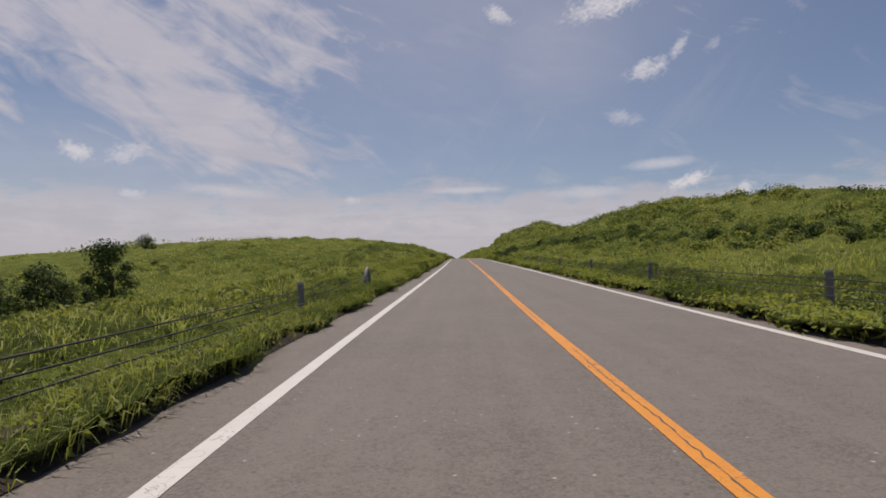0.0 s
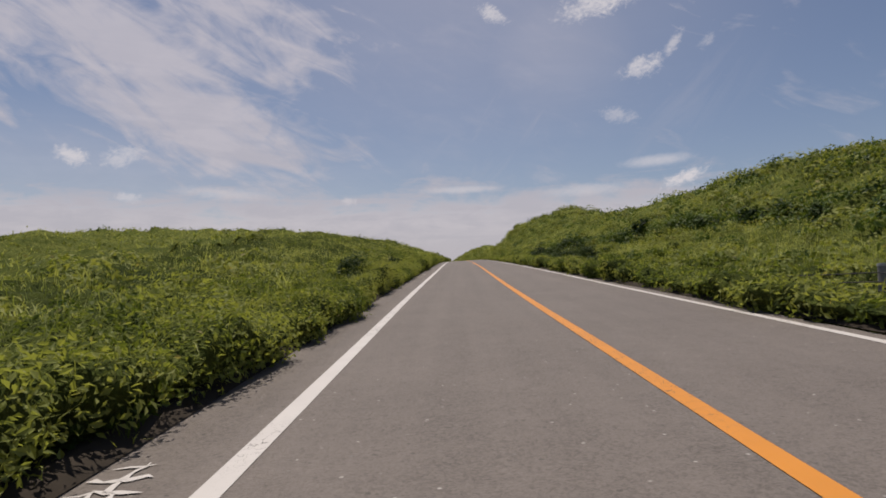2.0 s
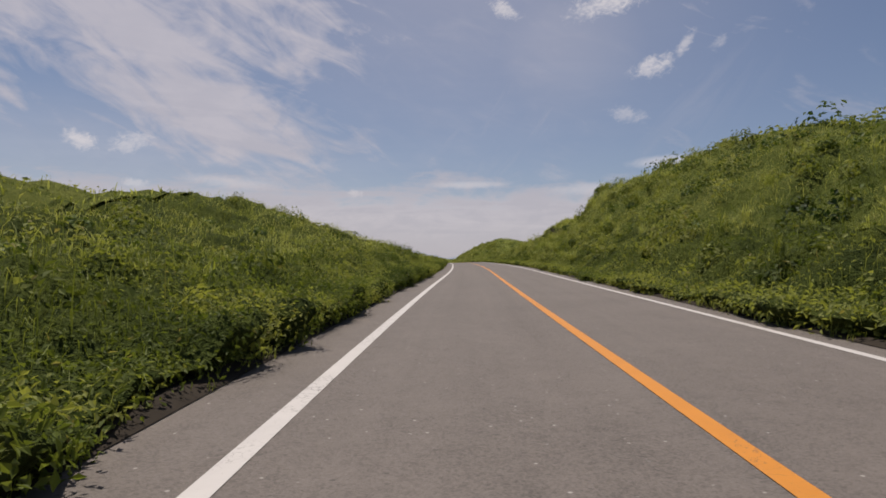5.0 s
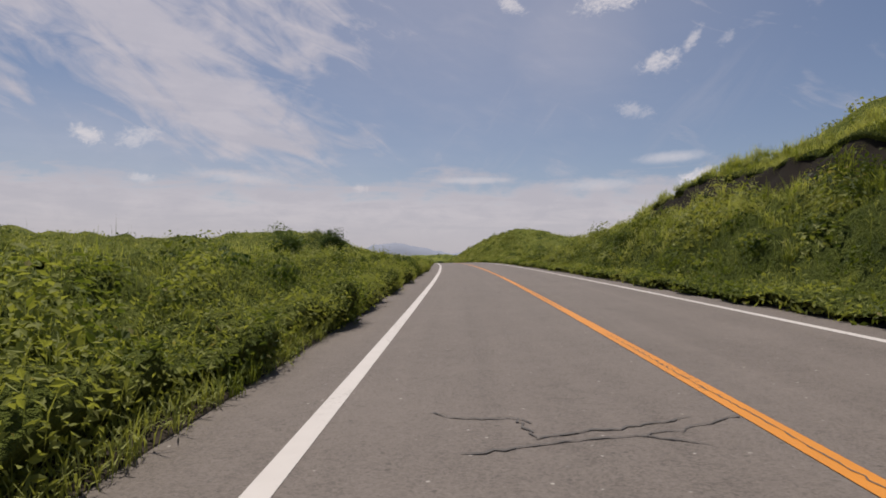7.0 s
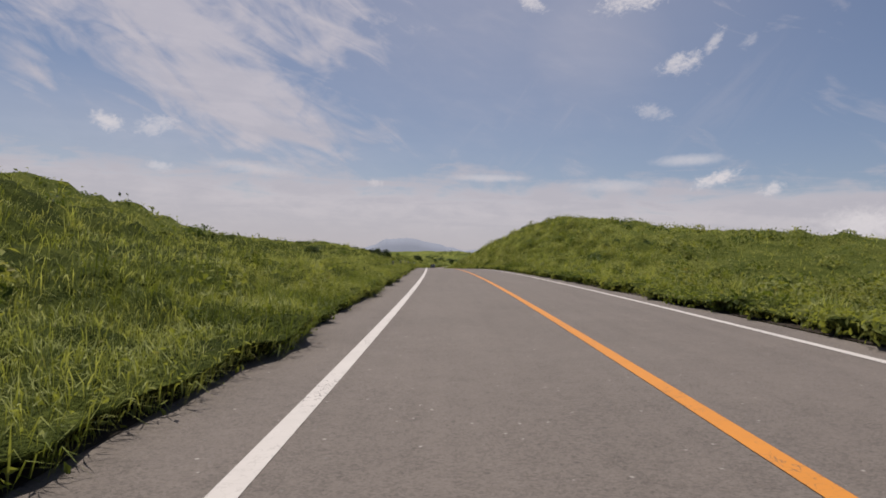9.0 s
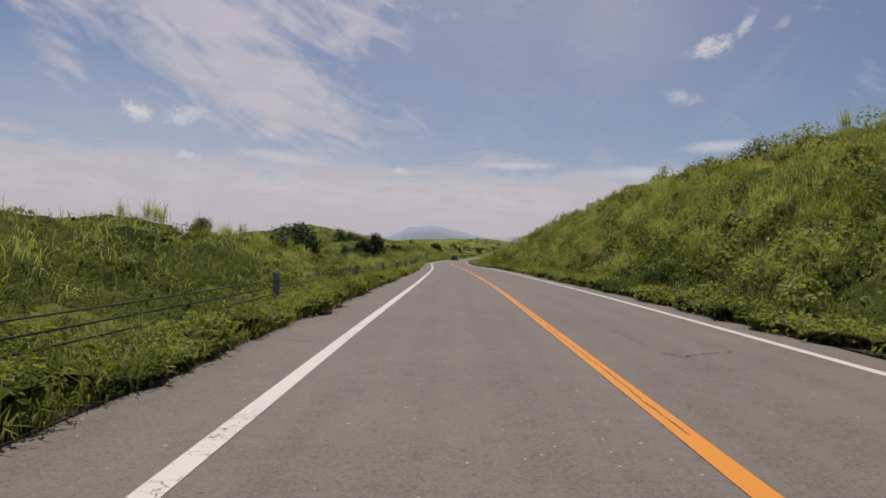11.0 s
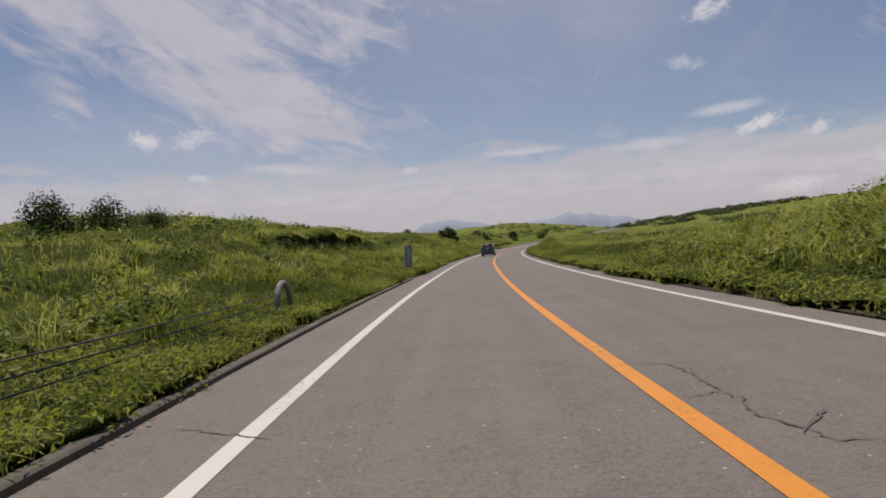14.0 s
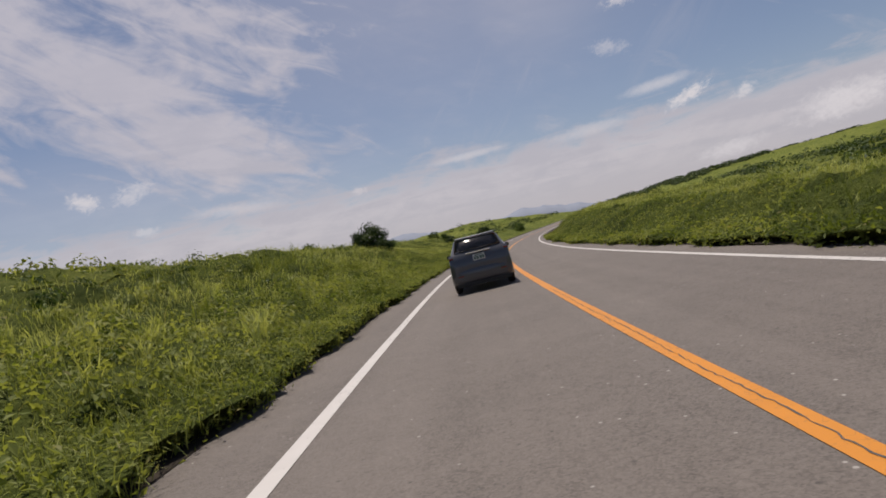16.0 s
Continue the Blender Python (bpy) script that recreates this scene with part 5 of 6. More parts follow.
# ---- the far hill on the right, wooded along its crest ----
HILL_BEARING = ([-4, 3, 6.5, 10, 14, 20.7, 27, 33, 45, 60, 80, 95], [-1.0, -0.5, 0.25, 0.8, 1.15, 1.7, 1.9, 2.1, 2.5, 2.5, 1.6, -0.8])
HILL_EYE = np.array([-13.0, 490.0, 9.7])


def hill_point(bearing, share):
    """A place on the hill's flank: bearing in degrees to the right, share 0 at its foot and 1 on its crest."""
    far = 420 + 560 * share
    rise = np.tan(np.radians(np.interp(bearing, *HILL_BEARING))) * far
    swell = 7.0 * (value_noise(bearing / 4.5, share * 3.0, 61) - 0.5) * np.sin(np.pi * np.clip(share, 0, 1)) + 2.6 * (value_noise(bearing / 1.1, share * 7.0, 62) - 0.5)
    z = HILL_EYE[2] - 16.0 * (1 - share) + rise * share ** 0.8 + swell * 0.6
    z = z - 60.0 * np.clip(share - 1, 0, 1)
    b = np.radians(bearing)
    return np.stack([HILL_EYE[0] + np.sin(b) * far, HILL_EYE[1] + np.cos(b) * far, z], -1)


def far_hill():
    B, U = np.meshgrid(np.linspace(-4, 95, 300), np.concatenate([np.linspace(-0.1, 1.0, 46), [1.06, 1.2, 1.5]]), indexing="ij")
    tagged(new("hill", grid_mesh("hill", hill_point(B, U)[:, ::-1], M["turf"])), "long green meadow hill beyond the bend", "hill", kind="structure")

    def woods(bearing, share, radius, leaves, size):
        k = len(bearing)
        r = rng.uniform(radius[0], radius[1], k)
        n = k * leaves
        dirs = rng.normal(size=(n, 3))
        dirs[:, 2] = np.abs(dirs[:, 2])
        dirs /= np.linalg.norm(dirs, axis=1, keepdims=True)
        at = np.repeat(hill_point(bearing, share), leaves, 0) + dirs * (np.repeat(r, leaves) * (1 - 0.3 * rng.random(n) ** 2))[:, None] * np.array([1, 1, 0.75])
        return leaf_quads(at, rng.uniform(size[0], size[1], n), dirs + np.array([0, 0, 0.4]) + rng.normal(size=(n, 3)) * 0.4, rng, 0.7)

    top = rng.uniform(4, 24, 420)
    low = 1 - np.interp(top, [4, 8, 14, 21, 24], [0.55, 0.5, 0.35, 0.12, 0.05]) * rng.random(420) ** 1.3
    line = rng.uniform(18, 60, 150)
    stray = rng.uniform(6, 60, 130)
    stuff("hill_woods", [woods(top, low, (3.0, 6.0), 46, (1.3, 2.4)), woods(line, 0.985 + 0 * line, (1.6, 3.2), 40, (0.9, 1.7)), woods(stray, rng.uniform(0.1, 0.95, 130), (1.4, 3.2), 40, (0.8, 1.5))],
          M["dark_leaves"], "dark woods along the crest of the far hill", "trees")


far_hill()


# ---- along the asphalt: kerb, tar-sealed cracks, painted marks ----
def kerb(s0, s1, side=1):
    s = np.arange(s0, s1, 0.5)
    e = left_edge(s) - 0.06 if side > 0 else right_edge(s) + 0.1
    wob = (value_noise(s / 1.3, s * 0, 8) - 0.5) * 0.03
    cross = ((0.0, -0.05), (0.0, 0.055), (0.025, 0.075), (0.12, 0.08), (0.14, 0.06), (0.14, -0.05))
    pts = np.stack([place(s, side * (e + a + wob), np.full(len(s), b)) for a, b in cross], 1)
    ob = new("kerb", grid_mesh("kerb", pts, M["kerb"], False))
    tagged(ob, "low dark stained concrete kerb beside the asphalt", "kerb", kind="structure")


kerb(441.0, 487.0)
kerb(478.0, 512.0, -1)


def crack(*points, width=0.035, jitter=0.02, name="crack", mat="tar", label="dark tar-sealed crack across the asphalt"):
    """A wandering dark line over the asphalt, through (metres along, metres to the left)."""
    r = np.random.default_rng(int(points[0][0] * 100))
    p = np.array(points)
    seg = np.concatenate([[0], np.cumsum(np.hypot(*np.diff(p, axis=0).T))])
    u = np.arange(0, seg[-1], 0.07)
    s, d = np.interp(u, seg, p[:, 0]), np.interp(u, seg, p[:, 1])
    s, d = s + r.normal(0, jitter, len(u)), d + r.normal(0, jitter, len(u))
    ts, td = np.gradient(s), np.gradient(d)
    n = np.hypot(ts, td) + 1e-6
    w = width * (0.2 + 0.8 * r.random(len(u))) * 0.31
    w = np.where(value_noise(u * 3.1 + points[0][0] * 7.3, u * 0 + points[0][1], 5) < 0.06, 0.002, w)
    w[0] = w[-1] = 0.003
    pts = np.stack([place(s - td / n * w, d + ts / n * w, 0.009), place(s + td / n * w, d - ts / n * w, 0.009)], 1)
    ob = new(name, grid_mesh(name, pts, M[mat], False))
    tagged(ob, label, "crack", kind="structure")


crack((39.50, 3.72), (39.32, 3.01), (39.18, 1.87), (39.20, 1.35), (39.50, 0.62), (39.64, -0.02), (39.87, -0.70), (40.39, -1.54), (40.50, -2.80), width=0.03)
crack((89.23, -0.65), (89.50, -1.08), (88.91, -1.14), (88.02, -1.14), (87.57, -1.22), (87.50, -1.56))
crack((232.50, 2.34), (232.29, 2.02), (232.29, 1.69), (232.12, 1.51), width=0.05)
crack((232.29, 1.69), (231.74, 1.57), (231.86, 1.39), (232.01, 0.87), (232.25, 0.38), width=0.06)
crack((231.46, 2.07), (231.53, 1.79), (231.67, 1.42), (231.79, 0.93), (231.66, 0.71), (231.50, 0.48), width=0.06)
crack((231.79, 0.93), (231.88, 0.60), (232.27, 0.07), width=0.05)
crack((247.64, 0.14), (247.40, 0.54), (247.22, 0.74), (246.96, 0.87), (246.2, 1.0), width=0.05)
crack((264.81, 2.34), (264.94, 1.98), (265.11, 1.57), (265.20, 1.25), width=0.07)
crack((265.11, 1.57), (265.81, 1.56), (266.97, 1.56), (267.6, 1.7), width=0.08)
crack((264.68, 3.96), (264.62, 3.59), (264.50, 3.24), width=0.05)
crack((281.08, 0.81), (281.15, 0.60), (281.23, 0.39), width=0.05)
crack((280.06, 0.17), (279.85, 0.51), (279.59, 0.71), width=0.06)
crack((368.24, -0.98), (367.31, -1.05), (366.60, -1.06))
crack((365.82, -1.08), (365.52, -1.19), (365.73, -1.52), (366.08, -2.09), width=0.06)
crack((366.45, 3.97), (366.24, 3.46))
crack((366.86, 2.11), (366.84, 1.38), width=0.05)
crack((401.34, -0.84), (399.82, -0.74), (399.16, -0.81), (398.12, -0.86), (397.21, -0.88), (396.11, -0.71), width=0.05)
crack((397.21, -0.88), (397.42, -1.21), (397.00, -1.60))
crack((397.27, -1.76), (396.63, -1.85), (396.05, -1.79), (395.71, -1.88), (395.3, -2.4), width=0.05)
crack((403.29, 2.50), (403.93, 2.47), (404.24, 2.44), (404.26, 2.21), (404.21, 1.93), (404.23, 1.58), (404.22, 1.11), (404.38, 0.89), (404.59, 0.72), (404.63, 0.50), (404.81, 0.24), (404.82, 0.08), width=0.04)
crack((404.41, 0.05), (404.30, -0.03), (404.58, -0.39), (404.81, -0.67), (405.17, -0.87), (405.24, -0.76), (405.36, -1.13), (405.44, -1.51), (405.7, -2.3), width=0.05)
crack((442.76, 4.20), (442.70, 4.00), (442.41, 3.67), (442.18, 3.43), width=0.05)
crack((461.42, -0.25), (461.24, -0.47), (460.83, -0.49), (460.11, -0.47), (459.82, -0.50), (459.33, -0.40), (459.10, -0.50), (458.73, -0.57), (458.69, -0.83), width=0.05)
crack((459.92, -0.14), (460.11, -0.47))
crack((458.92, -0.49), (459.12, -0.69), (459.45, -0.89), width=0.06)
crack((460.07, 3.79), (459.78, 3.33), (459.57, 2.91))
crack((468.46, 2.29), (469.26, 2.26), (469.15, 1.78), (469.07, 0.81), (469.32, 0.10), (470.27, -0.84), (470.37, -1.53), width=0.06)
crack((501.94, 2.65), (502.66, 2.40), (502.47, 1.80), (502.40, 1.34), width=0.06)
for s0, s1 in ((2, 9), (11, 19), (22, 30), (33, 41), (212, 222), (226, 237), (241, 252), (256, 268), (272, 290), (362, 374), (378, 392), (397, 416), (441, 452), (521, 534)):   # along the centre line
    wave = np.random.default_rng(s0)
    crack(*[(x, float(wave.uniform(-0.014, 0.012))) for x in np.arange(s0, s1, 0.9)], width=0.026, jitter=0.006, label="thin dark crack along the centre line")
for s0, s1, d1 in ((27.5, 2.95, 2.7), (96.2, 2.95, 2.65), (172.0, 2.95, 2.7), (236.6, 3.1, 2.6), (238.4, 2.95, 2.7), (250.3, 2.95, 2.7), (377.4, 2.95, 2.68), (381.0, 3.0, 2.6), (383.2, 2.95, 2.7), (452.0, 2.95, 2.7)):   # across the white line
    crack((s0, s1), (s0 + 0.1, (s1 + d1) / 2), (s0 + 0.02, d1), width=0.022, label="thin dark crack across the white line")
for s0, d0 in ((102.5, 3.95), (68.65, 3.95)):   # unreadable white marks sprayed on the shoulder
    for stroke in (((-0.1, 0.0), (-0.06, -0.44)), ((0.14, 0.02), (0.1, -0.2), (0.2, -0.4)), ((0.38, -0.06), (0.42, -0.3)), ((-0.24, -0.3), (0.1, -0.2), (0.46, -0.22)), ((-0.2, -0.1), (0.0, -0.16))):
        crack(*[(s0 + a, d0 + b) for a, b in stroke], width=0.12, name="shoulder_mark", mat="white", label="small white mark sprayed on the asphalt shoulder")


# ---- cable fences ----
def round_bar(radius, length, sides=12, bevel=0.0):
    bm = bmesh.new()
    bmesh.ops.create_cone(bm, cap_ends=True, segments=sides, radius1=radius, radius2=radius, depth=length, matrix=Matrix.Translation((0, 0, length / 2)))
    if bevel:
        rim = [e for e in bm.edges if all(abs(v.co.z - length) < 1e-4 for v in e.verts)]
        bmesh.ops.bevel(bm, geom=rim, offset=bevel, segments=2, affect="EDGES")
    return bm


def box(bm, x, y, z, bevel=0.0):
    """Adds a box from ranges, with rounded edges."""
    made = bmesh.ops.create_cube(bm, size=1.0, matrix=Matrix.Translation((sum(x) / 2, sum(y) / 2, sum(z) / 2)) @ Matrix.Diagonal((x[1] - x[0], y[1] - y[0], z[1] - z[0], 1)))
    if bevel:
        edges = list({e for v in made["verts"] for e in v.link_edges})
        bmesh.ops.bevel(bm, geom=edges, offset=bevel, segments=2, affect="EDGES")
    return bm


def boxed(*ranges, bevel=0.0):
    return box(bmesh.new(), *ranges, bevel=bevel)


def fence(stations, side, lateral, hoop=None):
    """Posts with three wire ropes; hoop: where the ropes end in a bent pipe."""
    ring = new("cable_fence")
    tagged(ring, "low cable guard fence with grey posts and three dark wire ropes", "fence", "cable fences along the road")
    first = {}
    tops = []
    for k, s in enumerate(stations):
        x, y, z = place(s, side * lateral, 0.0)
        lean = rng.uniform(-0.03, 0.03)
        m = Matrix.Translation((x, y, z - 0.25)) @ Matrix.Rotation(lean, 4, "X") @ Matrix.Rotation(rng.uniform(-0.03, 0.03), 4, "Y")
        if not first:
            first["post"] = part("post", round_bar(0.07, 0.98, 12, 0.01), M["post"], ring).data
            first["cap"] = None
            post = ring.children[-1]
        else:
            post = new("post", first["post"])
            post.parent = ring
        post.matrix_basis = m
        cap_mesh = first["cap"]
        if cap_mesh is None:
            bm = round_bar(0.078, 0.05, 12, 0.012)
            cap_ob = part("cap", bm, M["cap"], post)
            first["cap"] = cap_ob.data
        else:
            cap_ob = new("cap", cap_mesh)
            cap_ob.parent = post
        cap_ob.matrix_basis = Matrix.Translation((0, 0, 0.96))
        tops.append(s)
    ends = [stations[0] - 9.0] + list(stations) + ([hoop] if hoop else [stations[-1] + 6.0])
    for level in (0.61, 0.46, 0.31):
        path = []
        for a, b in zip(ends, ends[1:]):
            for u in np.linspace(0, 1, 6)[:-1]:
                sag = -0.025 * 4 * u * (1 - u)
                drop = level - (0.3 * (1 if b == ends[-1] and not hoop else 0) * u)
                path.append(tuple(place(a + (b - a) * u, side * (lateral - 0.085), drop + sag)))
        path.append(tuple(place(ends[-1], side * (lateral - 0.085), level - (0 if hoop else 0.3))))
        part("wire_rope", tube(path, [0.011] * len(path), 6), M["cable"], ring)
    if hoop:
        arc = []
        for u in np.linspace(0, 1, 15):
            a = math.pi * u
            arc.append(tuple(place(hoop - 0.55 * math.cos(a), side * lateral, -0.15 + 0.97 * math.sin(a) ** 0.6)))
        part("end_hoop", tube(arc, [0.065] * len(arc), 10), M["post"], ring, "bent grey pipe hoop at the rope end")
    return ring


fence([-6.0, 4.0, 14.0], 1, 4.85, 23.7)
fence([1.0, 11.5, 22.3, 32.5, 43.0, 53.2, 63.5, 75.5], -1, 5.05)
fence([338.0, 349.0, 360.0, 371.3, 382.7, 393.4, 403.5, 414.5, 426.0, 437.5, 448.5, 459.5], 1, 5.4, 469.0)


# ---- the warning board ----
def lettering(text, size, mat, parent, m):
    """Raised print from the built-in font."""
    cu = bpy.data.curves.new("print", "FONT")
    cu.body, cu.size, cu.align_x, cu.align_y, cu.extrude, cu.offset = text, size, "CENTER", "CENTER", 0.001, 0.004 if text in "路面凍結恐注意" else 0.009
    ob = bpy.data.objects.new("print", cu)
    scene.collection.objects.link(ob)
    bpy.context.view_layer.update()
    me = bpy.data.meshes.new_from_object(ob.evaluated_get(bpy.context.evaluated_depsgraph_get()))
    bpy.data.objects.remove(ob)
    bpy.data.curves.remove(cu)
    me.materials.clear()
    me.materials.append(mat)
    made = new("print", me)
    made.parent = parent
    made.matrix_basis = m


def warning_board(s, d):
    thing = new("warning_sign")
    tagged(thing, "upright white warning board with blue and red Japanese lettering", "sign")
    x, y, z = place(s, d, 0.08)
    turn = float(np.interp(s, ROAD_S, road_turn))
    thing.matrix_basis = Matrix.Translation((x, y, z)) @ Matrix.Rotation(turn + 0.10, 4, "Z") @ Matrix.Rotation(radians(2.5), 4, "Y")
    part("board", boxed((-0.25, 0.25), (-0.015, 0.015), (0.32, 1.72), bevel=0.006), M["board"], thing)
    for a in (-0.16, 0.16):
        part("leg", boxed((a - 0.03, a + 0.03), (0.016, 0.06), (-0.3, 1.6), bevel=0.005), M["post"], thing)
    part("rule", boxed((-0.21, 0.21), (-0.0185, -0.0155), (0.47, 0.482)), M["blue_print"], thing)
    part("small_print_bar", boxed((-0.14, 0.2), (-0.0185, -0.0155), (0.37, 0.43)), M["blue_print"], thing, "dark bar of small print")
    face = Matrix.Rotation(radians(90), 4, "X")
    for column, a, top, gap, size in (("路面凍結の恐れ", 0.12, 1.61, 0.168, 0.165), ("スリップ注意", -0.12, 1.60, 0.196, 0.185)):
        for k, sign in enumerate(column):
            mat = M["red_print"] if sign in "凍結注意" else M["blue_print"]
            lettering(sign, size, mat, thing, Matrix.Translation((a, -0.0165, top - gap * k)) @ face)


warning_board(495.6, 5.5)


# ---- the car ahead ----
def loft(rings, close=True):
    bm = bmesh.new()
    rows = [[bm.verts.new(p) for p in ring] for ring in rings]
    n = len(rows[0])
    for a, b in zip(rows, rows[1:]):
        for i in range(n):
            f = bm.faces.new((a[i], a[(i + 1) % n], b[(i + 1) % n], b[i]))
            f.smooth = True
    if close:
        bm.faces.new(rows[0][::-1])
        bm.faces.new(rows[-1])
    bmesh.ops.recalc_face_normals(bm, faces=bm.faces)
    return bm


def car_ring(y, hw, zb, belt, roof, rw):
    """A cross-section of the body: sill, flank, belt, roof."""
    right = [(hw * 0.86, zb), (hw * 0.97, zb + 0.08), (hw, zb + 0.28), (hw * 0.995, (zb + belt) / 2 + 0.1), (hw * 0.965, belt), (hw * 0.95 * 0.4 + rw * 0.6, belt + (roof - belt) * 0.5),
             (rw, belt + (roof - belt) * 0.88), (rw * 0.86, roof - 0.012), (rw * 0.45, roof)]
    return [(x, y, z) for x, z in right] + [(-x, y, z) for x, z in right[::-1]]


def wagon(s, d):
    """A compact estate car, its tail at s."""
    car = new("car")
    tagged(car, "grey-blue compact estate car seen from its tail", "car")
    turn = float(np.interp(s + 2.0, ROAD_S, road_turn))
    x, y, z = place(s, d, 0.0)
    tilt = math.atan(float(np.interp(s, ROAD_S, road_tilt)))
    rise = math.atan(float(np.interp(s + 2, ROAD_S, road_rise)))
    car.matrix_basis = Matrix.Translation((x, y, z + 0.01)) @ Matrix.Rotation(turn, 4, "Z") @ Matrix.Rotation(rise, 4, "X") @ Matrix.Rotation(tilt, 4, "Y")
    body = loft([car_ring(*r) for r in (
        (0.00, 0.72, 0.36, 0.72, 0.76, 0.66), (0.03, 0.81, 0.28, 0.90, 0.93, 0.71), (0.08, 0.84, 0.25, 1.02, 1.06, 0.72), (0.15, 0.847, 0.23, 1.04, 1.15, 0.70), (0.30, 0.847, 0.22, 1.04, 1.30, 0.66),
        (0.50, 0.847, 0.22, 1.03, 1.48, 0.62), (0.66, 0.847, 0.22, 1.0, 1.515, 0.61), (1.10, 0.847, 0.21, 0.98, 1.535, 0.61), (2.00, 0.847, 0.20, 0.96, 1.54, 0.61), (2.60, 0.847, 0.20, 0.95, 1.49, 0.60), (3.10, 0.845, 0.20, 0.94, 1.24, 0.62),
        (3.45, 0.84, 0.20, 0.93, 1.02, 0.66), (3.95, 0.82, 0.21, 0.84, 0.90, 0.62), (4.30, 0.74, 0.24, 0.68, 0.74, 0.52), (4.40, 0.62, 0.32, 0.58, 0.62, 0.45))])
    part("body", body, M["paint"], car)

    def sheet(name, corners, mat, lift, label="", parent=None, dome=0.02):
        """A slightly domed pane from four corners."""
        a, b, c, e = (Vector(q) for q in corners)
        n = (b - a).cross(e - a).normalized()
        bm = bmesh.new()
        rows = []
        for v in range(6):
            row = []
            for u in range(9):
                p = a.lerp(b, u / 8).lerp(e.lerp(c, u / 8), v / 5)
                row.append(bm.verts.new(p + n * (lift + dome * math.sin(math.pi * u / 8) * (0.3 + 0.7 * math.sin(math.pi * (v + 0.5) / 6)))))
            rows.append(row)
        for r0, r1 in zip(rows, rows[1:]):
            for i in range(8):
                f = bm.faces.new((r0[i], r0[i + 1], r1[i + 1], r1[i]))
                f.smooth = True
        bmesh.ops.solidify(bm, geom=bm.faces, thickness=0.008)
        return part(name, bm, mat, parent or car, label)

    window = sheet("rear_window", ((-0.66, 0.135, 1.13), (0.66, 0.135, 1.13), (0.575, 0.475, 1.455), (-0.575, 0.475, 1.455)), M["glass"], 0.0, "dark tinted rear window", dome=0.07)
    part("wiper", tube([(0.02, 0.09, 1.135), (0.25, 0.12, 1.16), (0.42, 0.16, 1.20)], [0.012, 0.009, 0.006], 6), M["black"], window)
    for q in (-1, 1):
        sheet("side_window", ((q * 0.835, 2.75 if q > 0 else 0.75, 1.0), (q * 0.835, 0.75 if q > 0 else 2.75, 1.0), (q * 0.655, 0.95 if q > 0 else 2.45, 1.40), (q * 0.655, 2.45 if q > 0 else 0.95, 1.40)), M["glass"], 0.006)
        lamp = part("tail_lamp", loft([[(q * 0.66, 0.03, 0.90), (q * 0.82, 0.09, 0.86), (q * 0.825, 0.17, 1.10), (q * 0.70, 0.07, 1.08)],
                                       [(q * 0.66, 0.13, 0.90), (q * 0.852, 0.27, 0.86), (q * 0.832, 0.34, 1.10), (q * 0.68, 0.24, 1.08)]]), M["clear_lens"], car, "pale clear tail lamp with a red strip")
        part("red_strip", boxed((min(q * 0.71, q * 0.825), max(q * 0.71, q * 0.825)), (0.045, 0.12), (0.985, 1.03), bevel=0.006), M["red_lens"], lamp, "red lens strip")
        part("reflector", boxed((min(q * 0.52, q * 0.68), max(q * 0.52, q * 0.68)), (-0.036, 0.0), (0.47, 0.50), bevel=0.004), M["red_lens"], car)
        mirror = part("door_mirror", boxed((min(q * 0.86, q * 1.0), max(q * 0.86, q * 1.0)), (2.72, 2.84), (0.97, 1.10), bevel=0.03), M["black"], car, "black door mirror")
        part("mirror_glass", boxed((min(q * 0.88, q * 0.985), max(q * 0.88, q * 0.985)), (2.714, 2.722), (0.985, 1.085), bevel=0.002), M["glass"], mirror)
        for at in (0.80, 3.40):
            bm = bmesh.new()
            bmesh.ops.create_cone(bm, cap_ends=True, segments=28, radius1=0.30, radius2=0.30, depth=0.19, matrix=Matrix.Rotation(radians(90), 4, "Y"))
            rim_edges = [e for e in bm.edges if abs(e.verts[0].co.x - e.verts[1].co.x) < 1e-4]
            bmesh.ops.bevel(bm, geom=rim_edges, offset=0.03, segments=2, affect="EDGES")
            wheel = part("tyre", bm, M["rubber"], car)
            wheel.matrix_basis = Matrix.Translation((q * 0.755, at, 0.30))
            bm = bmesh.new()
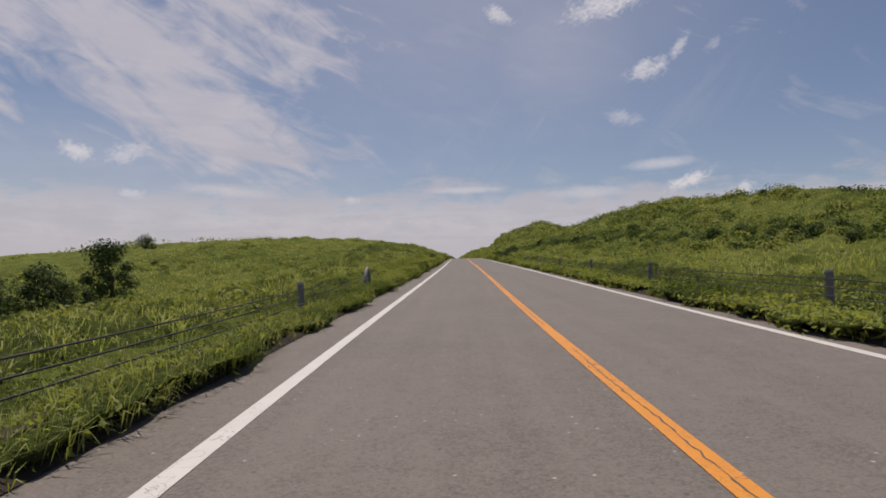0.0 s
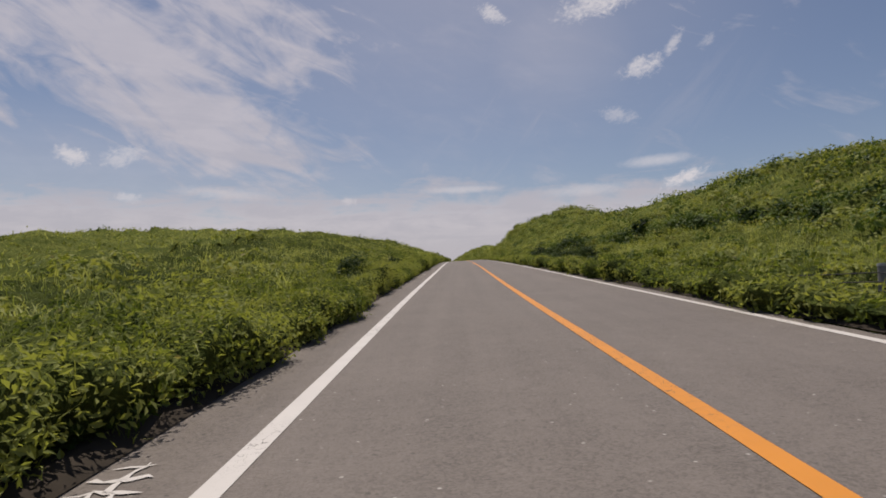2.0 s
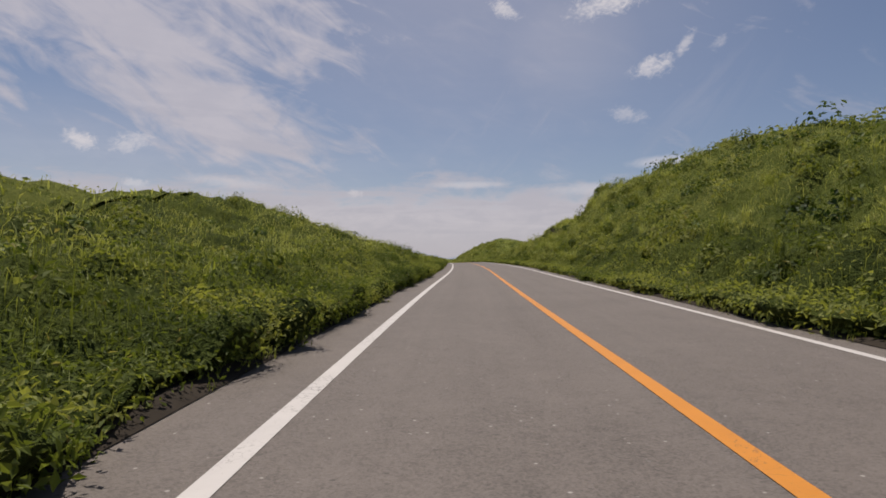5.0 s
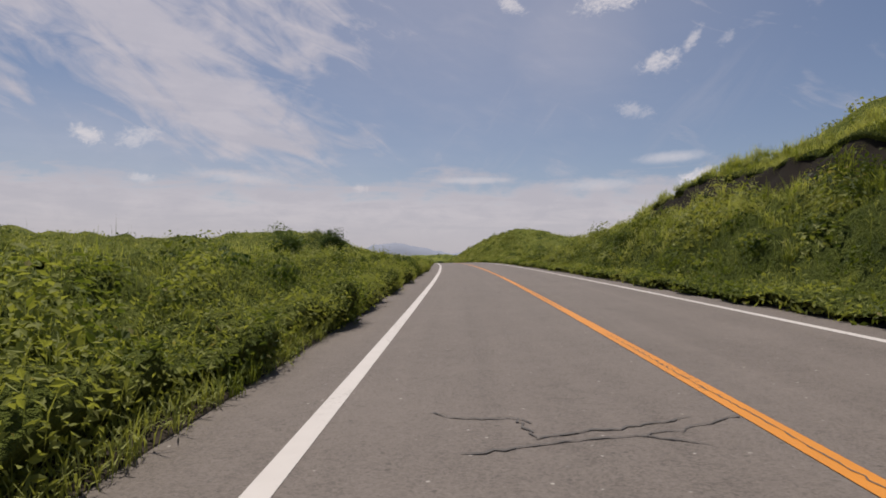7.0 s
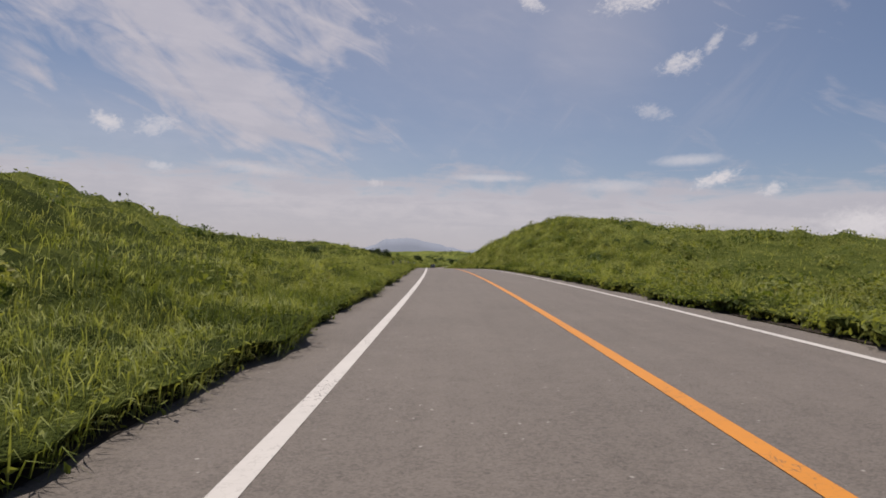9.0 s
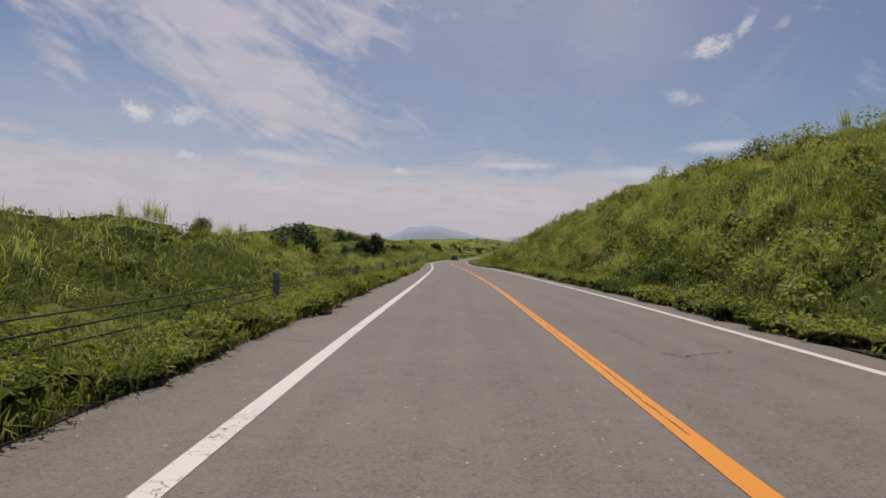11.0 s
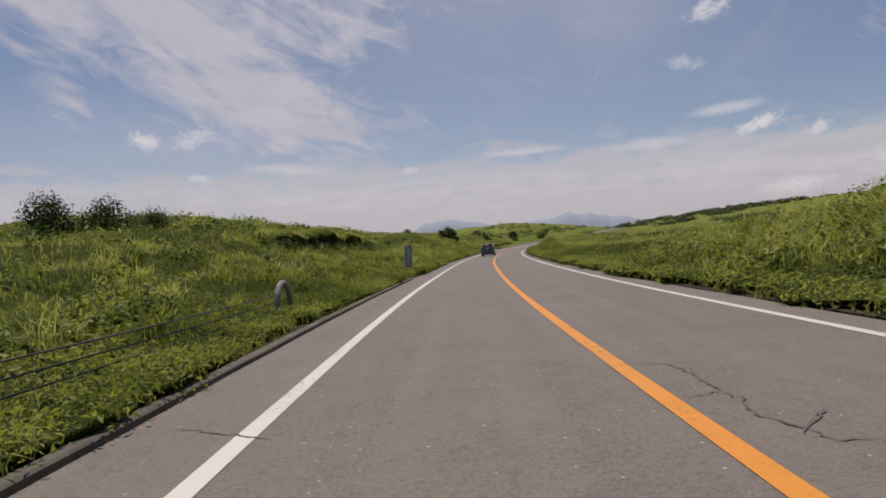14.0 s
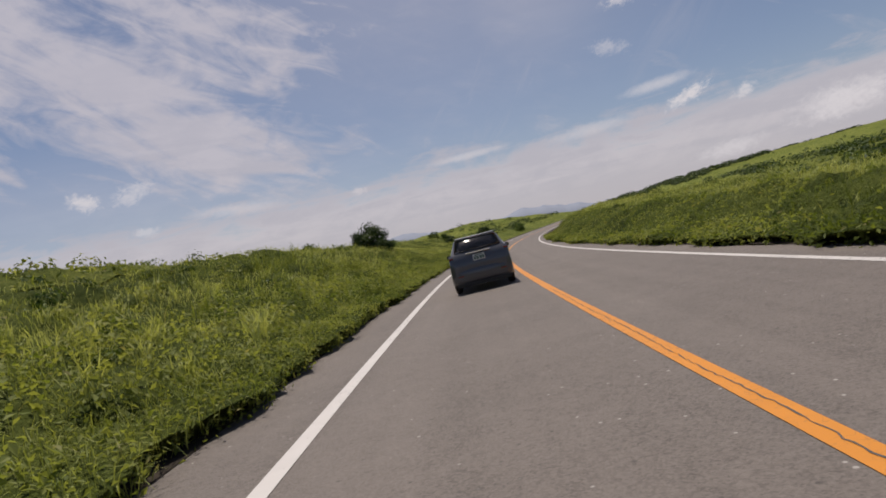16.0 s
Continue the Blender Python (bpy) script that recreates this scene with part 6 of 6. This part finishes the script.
            bmesh.ops.create_cone(bm, cap_ends=True, segments=24, radius1=0.2, radius2=0.17, depth=0.02, matrix=Matrix.Translation((q * 0.098, 0, 0)) @ Matrix.Rotation(radians(90 * q), 4, "Y"))
            part("rim", bm, M["alloy"], wheel)
    part("garnish", boxed((-0.34, 0.34), (0.012, 0.07), (1.055, 1.09), bevel=0.012), M["chrome"], car, "chrome strip over the number plate")
    plate = part("number_plate", boxed((-0.165, 0.165), (-0.002, 0.04), (0.84, 1.005), bevel=0.006), M["plate"], car, "white number plate with unreadable bars")
    for a, b, lo, hi in ((-0.11, 0.11, 0.965, 0.99), (-0.14, -0.08, 0.865, 0.945), (-0.065, -0.005, 0.865, 0.945), (0.02, 0.08, 0.865, 0.945), (0.095, 0.145, 0.865, 0.945)):
        part("print_bar", boxed((a, b), (-0.006, -0.0025), (lo, hi)), M["plate_bars"], plate)
    bumper = []      # rounded at its corners and edges
    for zz, out in ((0.27, 0.06), (0.33, 0.02), (0.45, -0.005), (0.58, -0.01), (0.64, 0.015), (0.68, 0.07)):
        edge = [(-0.86, 0.42), (-0.855, 0.2), (-0.80, 0.07), (-0.66, 0.01), (-0.33, -0.02), (0.0, -0.03), (0.33, -0.02), (0.66, 0.01), (0.80, 0.07), (0.855, 0.2), (0.86, 0.42)]
        bumper.append([(xx, yy + out, zz) for xx, yy in edge])
    part("bumper", loft(bumper), M["paint"], car)
    # black underside; its colour also stands for the shade below the bumper
    part("bumper_skirt", boxed((-0.76, 0.76), (0.05, 0.3), (0.18, 0.31), bevel=0.03), M["black"], car, "black underside skirt, also standing in for shade below the bumper")
    part("roof_spoiler", loft([[(-0.57, yy, 1.475 + e), (0.57, yy, 1.475 + e), (0.55, yy, 1.515 + e), (-0.55, yy, 1.515 + e)] for yy, e in ((0.42, -0.01), (0.55, 0.0), (0.8, 0.015))]), M["paint"], car)
    part("brake_lamp", boxed((-0.16, 0.16), (0.408, 0.43), (1.475, 1.49)), M["red_lens"], car)
    part("aerial", tube([(0.25, 0.9, 1.53), (0.25, 0.72, 1.64)], [0.01, 0.005], 6), M["black"], car)


wagon(537.6, 1.28)
